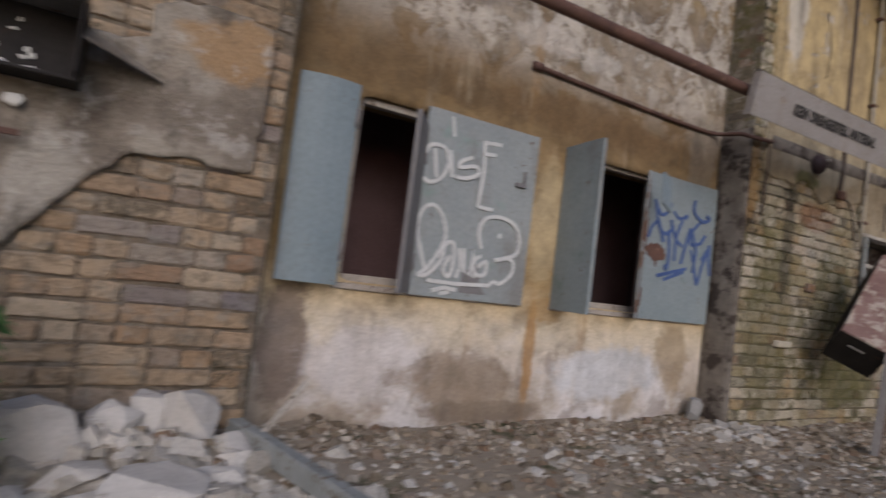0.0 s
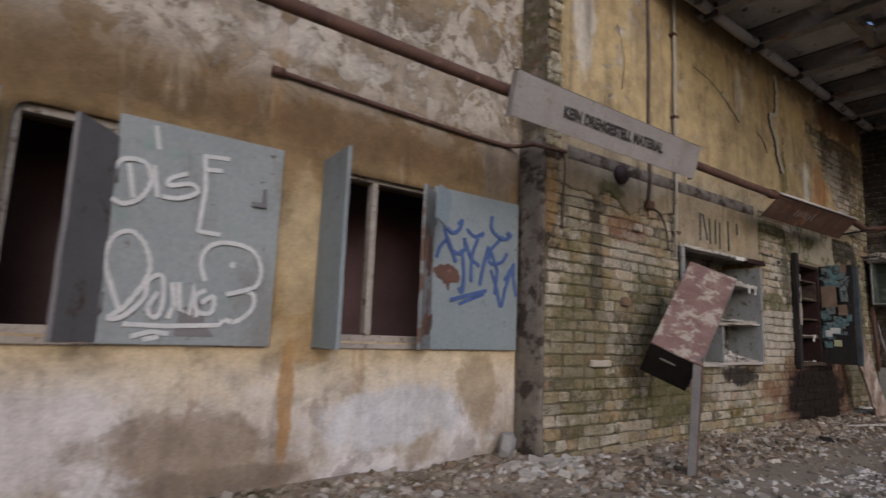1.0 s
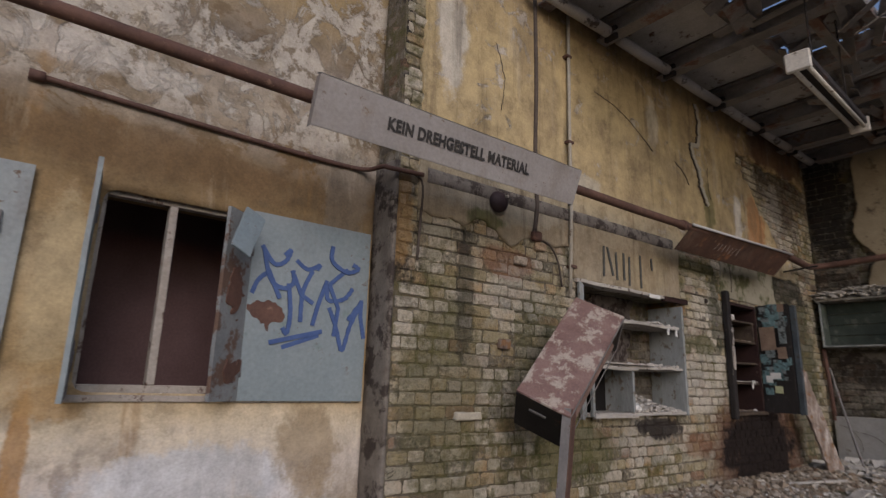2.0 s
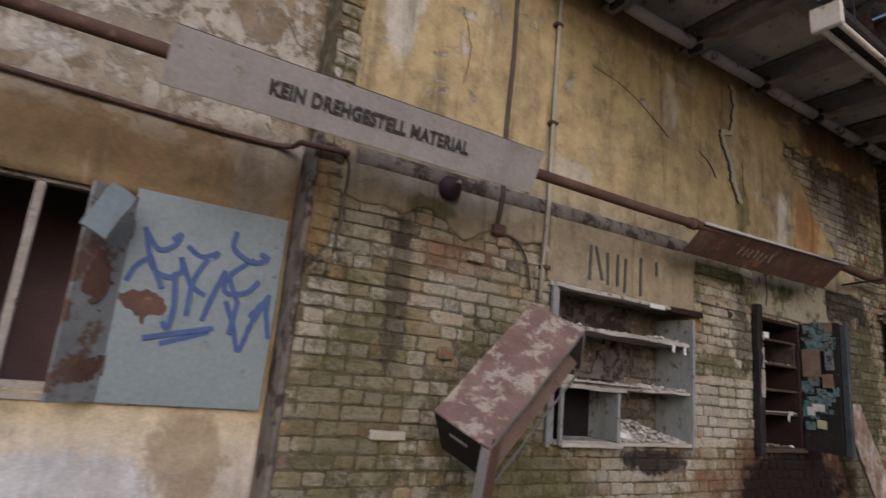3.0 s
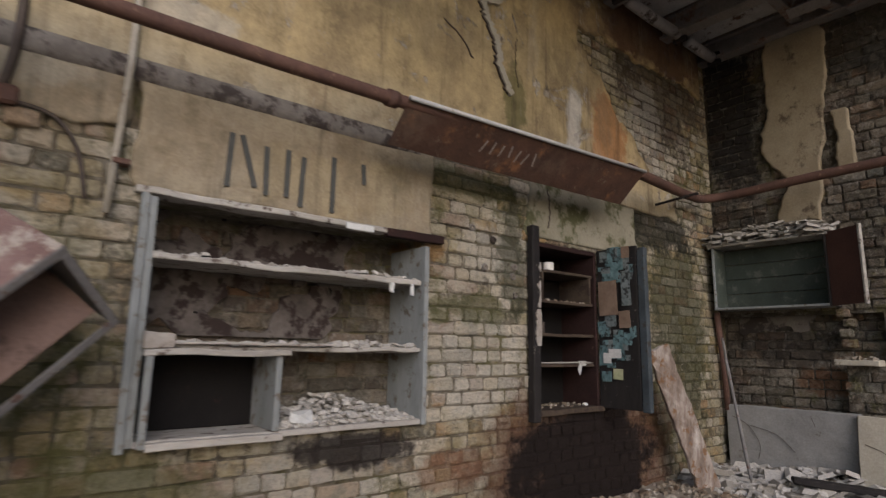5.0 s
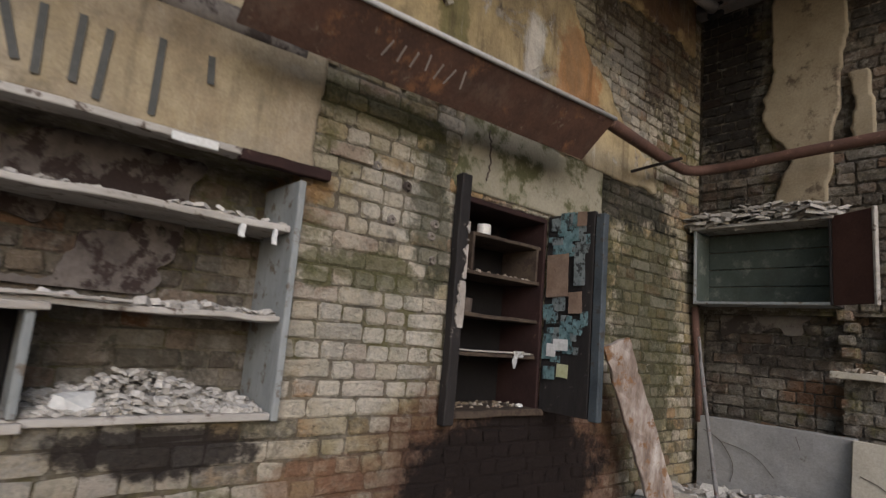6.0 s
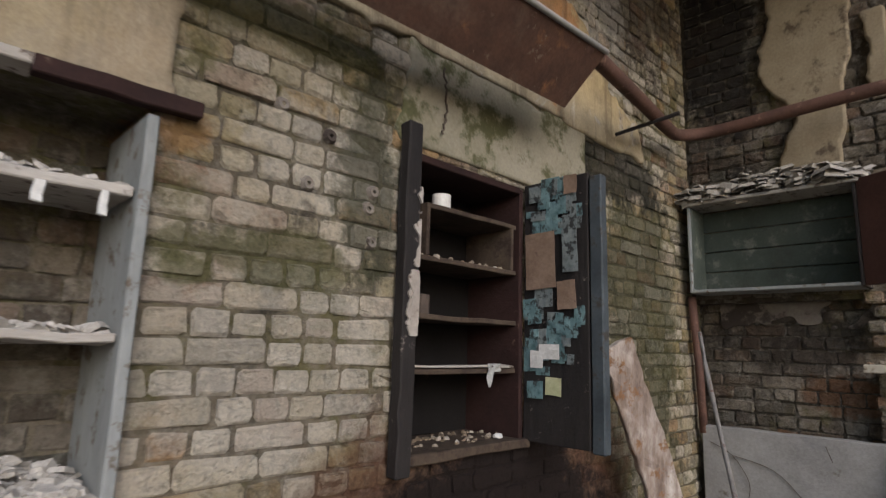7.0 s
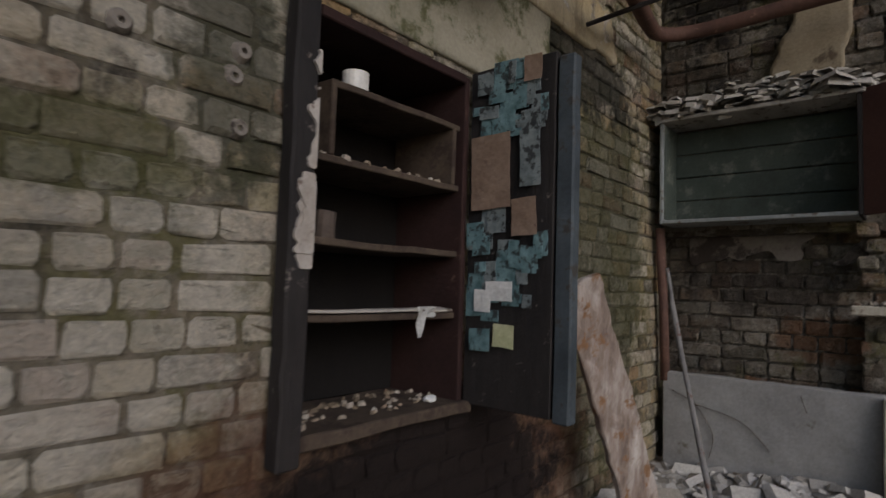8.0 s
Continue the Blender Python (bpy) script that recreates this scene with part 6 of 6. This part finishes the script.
stuff("plaster_crumbs", chips(30, ((11.34, 11.44), (1.21, 1.50)), (0.012, 0.03), 51, 0.82, 0.4), M_DEBRIS, "crumbs on the stone ledge", "rubble")
bm = tube(curve_through([(10.72, 2.02, GROUND + 0.02), (11.0, 2.24, 0.36), (11.15, 2.36, 0.72), (11.26, 2.44, 1.0)], 5), 0.015, 8, wobble=0.3)
single("stick", bm, M_BOX_EDGE, "thin grey stick leaning in the corner", "stick", smooth=True)
bm = tube([(11.30, 2.50, 1.26), (11.38, 2.50, 0.7), (11.38, 2.49, 0.30)], 0.03, 8)
single("downpipe", bm, M_PIPE, "thin dark pipe in the corner", "pipe", smooth=True)
bm = box((-0.55, -0.05, -0.02), (0.55, 0.05, 0.03), 0.01, 0.1, 0.01)
bm.transform(Matrix.Translation((10.95, 1.22, GROUND + 0.10)) @ Matrix.Rotation(radians(-62), 4, "Z") @ Matrix.Rotation(radians(4), 4, "Y"))
single("charred_beam", bm, M_WOOD_DARK, "charred beam lying on rubble", "beam")

# ---- left pier: wall-hung steel hood with pipes ----
hood = thing("wall_hood", (-0.5, WALL - 0.15, 1.2), "dark open sheet steel hood on the pier with flaking paint inside", "hood")
hx0, hx1, hz0, hz1 = -1.12, -0.36, 1.19, 1.48
hy = WALL - 0.06
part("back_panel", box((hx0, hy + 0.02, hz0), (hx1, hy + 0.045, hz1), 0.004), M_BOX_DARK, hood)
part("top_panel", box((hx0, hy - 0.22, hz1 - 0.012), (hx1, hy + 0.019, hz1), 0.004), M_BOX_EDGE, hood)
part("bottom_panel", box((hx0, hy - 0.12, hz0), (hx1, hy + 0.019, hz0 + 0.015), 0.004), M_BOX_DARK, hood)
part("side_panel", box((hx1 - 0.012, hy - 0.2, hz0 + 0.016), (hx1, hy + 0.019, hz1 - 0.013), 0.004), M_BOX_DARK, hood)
bm = bmesh.new()
vs = [bm.verts.new(p) for p in ((hx1 + 0.002, hy - 0.22, hz1), (hx1 + 0.002, hy, hz1 - 0.04), (-0.08, hy + 0.03, hz1 - 0.16), (-0.07, hy + 0.02, hz1 - 0.18), (hx1 + 0.002, hy - 0.2, hz1 - 0.14))]
bm.faces.new(vs)
bmesh.ops.solidify(bm, geom=bm.faces[:], thickness=0.006)
part("side_flap", bm, M_RENDER, hood, "torn rusty side flap")
data = chips(46, ((hx0 + 0.15, hx1 - 0.1), (hy - 0.10, hy + 0.0)), (0.012, 0.035), 9, hz0 + 0.02, 0.3)
me = bpy.data.meshes.new("flakes")
me.from_pydata([tuple(v - hood.location) for v in data[0]], [], data[1])
me.materials.append(M_PAPER)
ob = new("flakes", me)
ob.parent = hood
rng = random.Random(17)
for i in range(16):
    x, z = rng.uniform(hx0 + 0.25, hx1 - 0.15), rng.uniform(hz0 + 0.05, hz1 - 0.06)
    bm = lump((rng.uniform(0.008, 0.022), 0.004, rng.uniform(0.006, 0.018)), 400 + i, 0.3, (x, hy + 0.017, z))
    part("flake", bm, M_PAPER, hood)
for x in (-0.86, -0.78):
    one = thing("drain_pipe", (x, WALL - 0.05, GROUND), "thin dark vertical pipe on the pier", "pipe", "pipes under the hood")
    part("pipe_run", tube([(x, WALL - 0.06, -0.3), (x, WALL - 0.06, 1.13)], 0.018, 8), M_CABLE, one, smooth=True)
one = thing("pipe_bracket", (-0.7, WALL - 0.05, 0.98), "short rusty bracket across the pipes", "bracket")
part("bar", box((-0.95, WALL - 0.09, 0.96), (-0.52, WALL - 0.078, 0.985), 0.003), M_PIPE, one)
bm = lump((0.04, 0.02, 0.03), 3, 0.4, (-0.56, WALL - 0.05, 1.10), cuts=2)
one = single("plaster_scrap", bm, M_PAPER, "white plaster scrap stuck on the pier", "scrap")

# concrete lumps at the foot of the pier
G = "broken concrete lumps by the pier"
LUMPS = ((-0.33, 2.33, (0.19, 0.12, 0.19)), (-0.08, 2.42, (0.12, 0.09, 0.10)), (0.21, 2.42, (0.13, 0.10, 0.21)), (0.05, 2.47, (0.10, 0.07, 0.17)), (0.06, 2.02, (0.24, 0.14, 0.10)),
         (-0.18, 2.16, (0.14, 0.09, 0.05)), (-0.40, 2.05, (0.12, 0.09, 0.06)), (0.40, 2.36, (0.09, 0.07, 0.06)), (0.30, 2.12, (0.11, 0.08, 0.05)), (-0.12, 1.98, (0.10, 0.08, 0.06)), (-0.40, 1.86, (0.10, 0.08, 0.05)))
for i, (x, y, s) in enumerate(LUMPS):
    ro = 0.35
    bm = lump(s, 100 + i, ro, (x, y, ground_height(x, y) + s[2] * 0.45), cuts=2)
    single("concrete_lump", bm, M_CONCRETE, "broken pale concrete lump on the rubble" if i != 4 else "broad broken plaster slab lying on the rubble", "rubble", G)
bm = box((-0.65, -0.045, -0.035), (0.65, 0.045, 0.035), 0.006, 0.12, 0.005)
bm.transform(look((0.60, 2.05, GROUND + 0.08), (0.40, 2.62, GROUND + 0.12)) @ Matrix.Rotation(radians(90), 4, "Y"))
single("timber", bm, M_WOOD_BLUE, "grey painted timber lying on the rubble", "timber")
bm = box((-0.013, -0.013, 0), (0.013, 0.013, 0.40), 0.004, 0.1, 0.006)
bm.transform(Matrix.Translation((0.44, 2.38, GROUND + 0.05)) @ Matrix.Rotation(radians(38), 4, "Y"))
single("stick", bm, M_WOOD_GREY, "broken stick leaning on the bay wall", "stick")
bm = lump((0.085, 0.06, 0.13), 137, 0.3, (3.93, 2.70, ground_height(3.93, 2.7) + 0.07), cuts=2)
single("concrete_lump", bm, M_SLAB, "pointed pale stone at the foot of the wall", "rubble", G)

# green plants beside the pier
for k, (x, y) in enumerate(((-0.53, 2.12), (-0.56, 2.26), (-0.57, 2.02), (-0.48, 1.86), (-0.62, 2.14))):
    rng = random.Random(200 + k)
    pl = thing("weed", (x, y, GROUND), "green leafy weed growing out of the rubble", "plant", "weeds by the pier")
    top = Vector((x + rng.uniform(-.05, .12), y + rng.uniform(-.1, .1), GROUND + rng.uniform(0.5, 0.85)))
    stem = curve_through([(x, y, GROUND), ((x + top.x) / 2 + 0.02, y, (GROUND + top.z) / 2), tuple(top)], 6)
    part("stem", tube(stem, 0.006, 6), M_LEAF, pl)
    bm = bmesh.new()
    for s in stem[2:]:
        for q in range(8):
            ang, ln = rng.random() * 6.28, rng.uniform(0.06, 0.13)
            dirv = Vector((math.cos(ang), math.sin(ang), rng.uniform(-0.3, 0.3)))
            side = dirv.cross(Vector((0, 0, 1))).normalized() * ln * 0.28
            p = Vector(s)
            a_, b_, c_, d_ = p, p + dirv * ln * 0.5 + side, p + dirv * ln + Vector((0, 0, -0.02)), p + dirv * ln * 0.5 - side
            mid = p + dirv * ln * 0.5 + Vector((0, 0, 0.012))
            v = [bm.verts.new(w) for w in (a_, b_, c_, d_, mid)]
            for t in ((0, 1, 4), (1, 2, 4), (2, 3, 4), (3, 0, 4)):
                bm.faces.new([v[i] for i in t])
    part("leaves", bm, M_LEAF, pl)

# ---- rubble over the ground ----
stuff("rubble", chips(1500, ((-1.2, 4.1), (2.35, 2.80)), (0.008, 0.04), 301, 0, 0.4, ground_height), M_DEBRIS, "crumbled plaster and brick bits along the wall", "rubble")
stuff("rubble", chips(2600, ((4.0, 11.5), (1.7, 2.55)), (0.008, 0.045), 302, 0, 0.4, ground_height), M_DEBRIS, "crumbled plaster and brick bits along the wall", "rubble")
stuff("rubble", chips(7000, ((-1.5, 11.5), (-1.0, 2.5)), (0.005, 0.025), 303, 0, 0.4, ground_height), M_STONES, "small stones and dead leaves on dark earth", "rubble")
stuff("rubble", chips(2600, ((4.2, 9.2), (0.3, 1.9)), (0.006, 0.04), 304, 0, 0.3, ground_height, True), M_LIME, "white lime crumbs over the floor", "rubble")
stuff("rubble", chips(520, ((10.4, 11.33), (1.0, 2.48)), (0.03, 0.13), 305, 0, 0.13, lambda x, y: ground_height(x, y) + 0.02), M_LIME, "flat plaster flakes heaped in the corner", "rubble")
stuff("rubble", chips(650, ((-0.6, 0.6), (1.4, 2.4)), (0.015, 0.07), 306, 0, 0.4, ground_height, True), M_LIME, "pale broken concrete bits by the pier", "rubble")
stuff("rubble", chips(160, ((3.7, 4.6), (2.3, 2.6)), (0.02, 0.06), 307, 0, 0.4, ground_height, True), M_LIME, "pale broken plaster heaped at the corner", "rubble")
stuff("rubble", chips(2000, ((0.3, 4.4), (1.3, 2.5)), (0.006, 0.032), 308, 0, 0.35, ground_height), M_DEBRIS, "broken plaster bits and leaves before the bay", "rubble")
stuff("rubble", chips(260, ((0.4, 4.4), (1.7, 2.5)), (0.015, 0.05), 309, 0, 0.3, ground_height, True), M_LIME, "pale plaster bits before the bay", "rubble")
rng = random.Random(31)
for i in range(9):
    x, y, s = rng.uniform(6.5, 10.5), rng.uniform(0.9, 2.2), rng.uniform(0.12, 0.3)
    bm = box((-s, -0.05, -0.012), (s, 0.05, 0.012), 0.004, 0.07, 0.008)
    bm.transform(Matrix.Translation((x, y, ground_height(x, y) + 0.035)) @ Euler((rng.uniform(-.1, .1), rng.uniform(-.1, .1), rng.random() * 3)).to_matrix().to_4x4())
    single("broken_board", bm, M_WOOD_DARK if i % 2 else M_WOOD_GREY, "broken weathered board lying on the rubble", "board", "broken boards on the floor")

# ---- brickwork, last ----
def keep_north(u, v, a, b):
    inside = all(plaster_here(p, q) for p in (a - 0.06, b + 0.06) for q in (v - 0.08, v + 0.08))
    inside = inside or all(patch_here(p, q) for p in (a - 0.06, b + 0.06) for q in (v - 0.08, v + 0.08))
    return not inside


north = lay(COLUMN + 0.02, END - 0.01, -0.384, TOP - 0.05, keep_north, 1, (NICHE, CUPB))
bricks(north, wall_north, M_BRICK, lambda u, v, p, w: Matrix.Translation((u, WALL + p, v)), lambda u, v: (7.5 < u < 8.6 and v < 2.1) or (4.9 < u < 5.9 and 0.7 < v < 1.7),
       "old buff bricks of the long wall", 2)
ret = lay(WALL + 0.01, RECESS - 0.02, -0.34, TOP - 0.05, lambda u, v, a, b: v > 2.15, 3)
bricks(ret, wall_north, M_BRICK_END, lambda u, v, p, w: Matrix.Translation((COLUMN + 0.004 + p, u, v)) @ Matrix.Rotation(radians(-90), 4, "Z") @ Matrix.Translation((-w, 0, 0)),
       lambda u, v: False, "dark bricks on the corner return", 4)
bm = box((COLUMN - 0.02, WALL + 0.004, -0.45), (COLUMN + 0.012, RECESS - 0.004, 2.14), 0.006, 0.08, 0.005)
ob = link("corner_render", bm, M_SOIL_SHADOW, True)
ob.parent = wall_north
pier = lay(-1.6, PIER - 0.012, -0.34, 2.2, lambda u, v, a, b: not all(pier_plaster(p, q) for p in (a - 0.05, b + 0.05) for q in (v - 0.06, v + 0.1)), 5)
bricks(pier, wall_pier, M_BRICK_PIER, lambda u, v, p, w: Matrix.Translation((u, WALL + p, v)), lambda u, v: u > -1.2, "buff bricks of the pier", 6)
bm = box((PIER - 0.012, WALL + 0.02, -0.45), (PIER + 0.004, RECESS - 0.004, TOP), 0.004, 0.1, 0.004)
ob = link("pier_return", bm, M_BRICK_END, True)
ob.parent = wall_pier


def keep_end(u, v, a, b):
    if v < 1.22 and b > 1.15 and not (v < 0.76 and b < 1.50):
        return False
    return not all(end_plaster(p, q) for p in (a - 0.05, b + 0.05) for q in (v - 0.06, v + 0.1))


end = lay(0.0, WALL - 0.01, -0.34, TOP - 0.05, keep_end, 7)
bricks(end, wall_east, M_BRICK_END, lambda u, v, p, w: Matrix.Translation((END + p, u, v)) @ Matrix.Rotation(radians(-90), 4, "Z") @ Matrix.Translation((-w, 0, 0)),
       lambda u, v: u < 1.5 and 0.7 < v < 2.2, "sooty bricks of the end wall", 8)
# sooty end-wall brick, dark enough to hold the shade below the cabinet
low = lay(1.18, WALL - 0.01, -0.34, 1.24, lambda u, v, a, b: not (v < 0.76 and b < 1.50), 9)
bricks(low, wall_east, M_BRICK_END, lambda u, v, p, w: Matrix.Translation((END + 0.125 + p, u, v)) @ Matrix.Rotation(radians(-90), 4, "Z") @ Matrix.Translation((-w, 0, 0)),
       lambda u, v: False, "recessed bricks of the end wall", 10)
# the dark end-wall brick gives the niche back its shade by colour
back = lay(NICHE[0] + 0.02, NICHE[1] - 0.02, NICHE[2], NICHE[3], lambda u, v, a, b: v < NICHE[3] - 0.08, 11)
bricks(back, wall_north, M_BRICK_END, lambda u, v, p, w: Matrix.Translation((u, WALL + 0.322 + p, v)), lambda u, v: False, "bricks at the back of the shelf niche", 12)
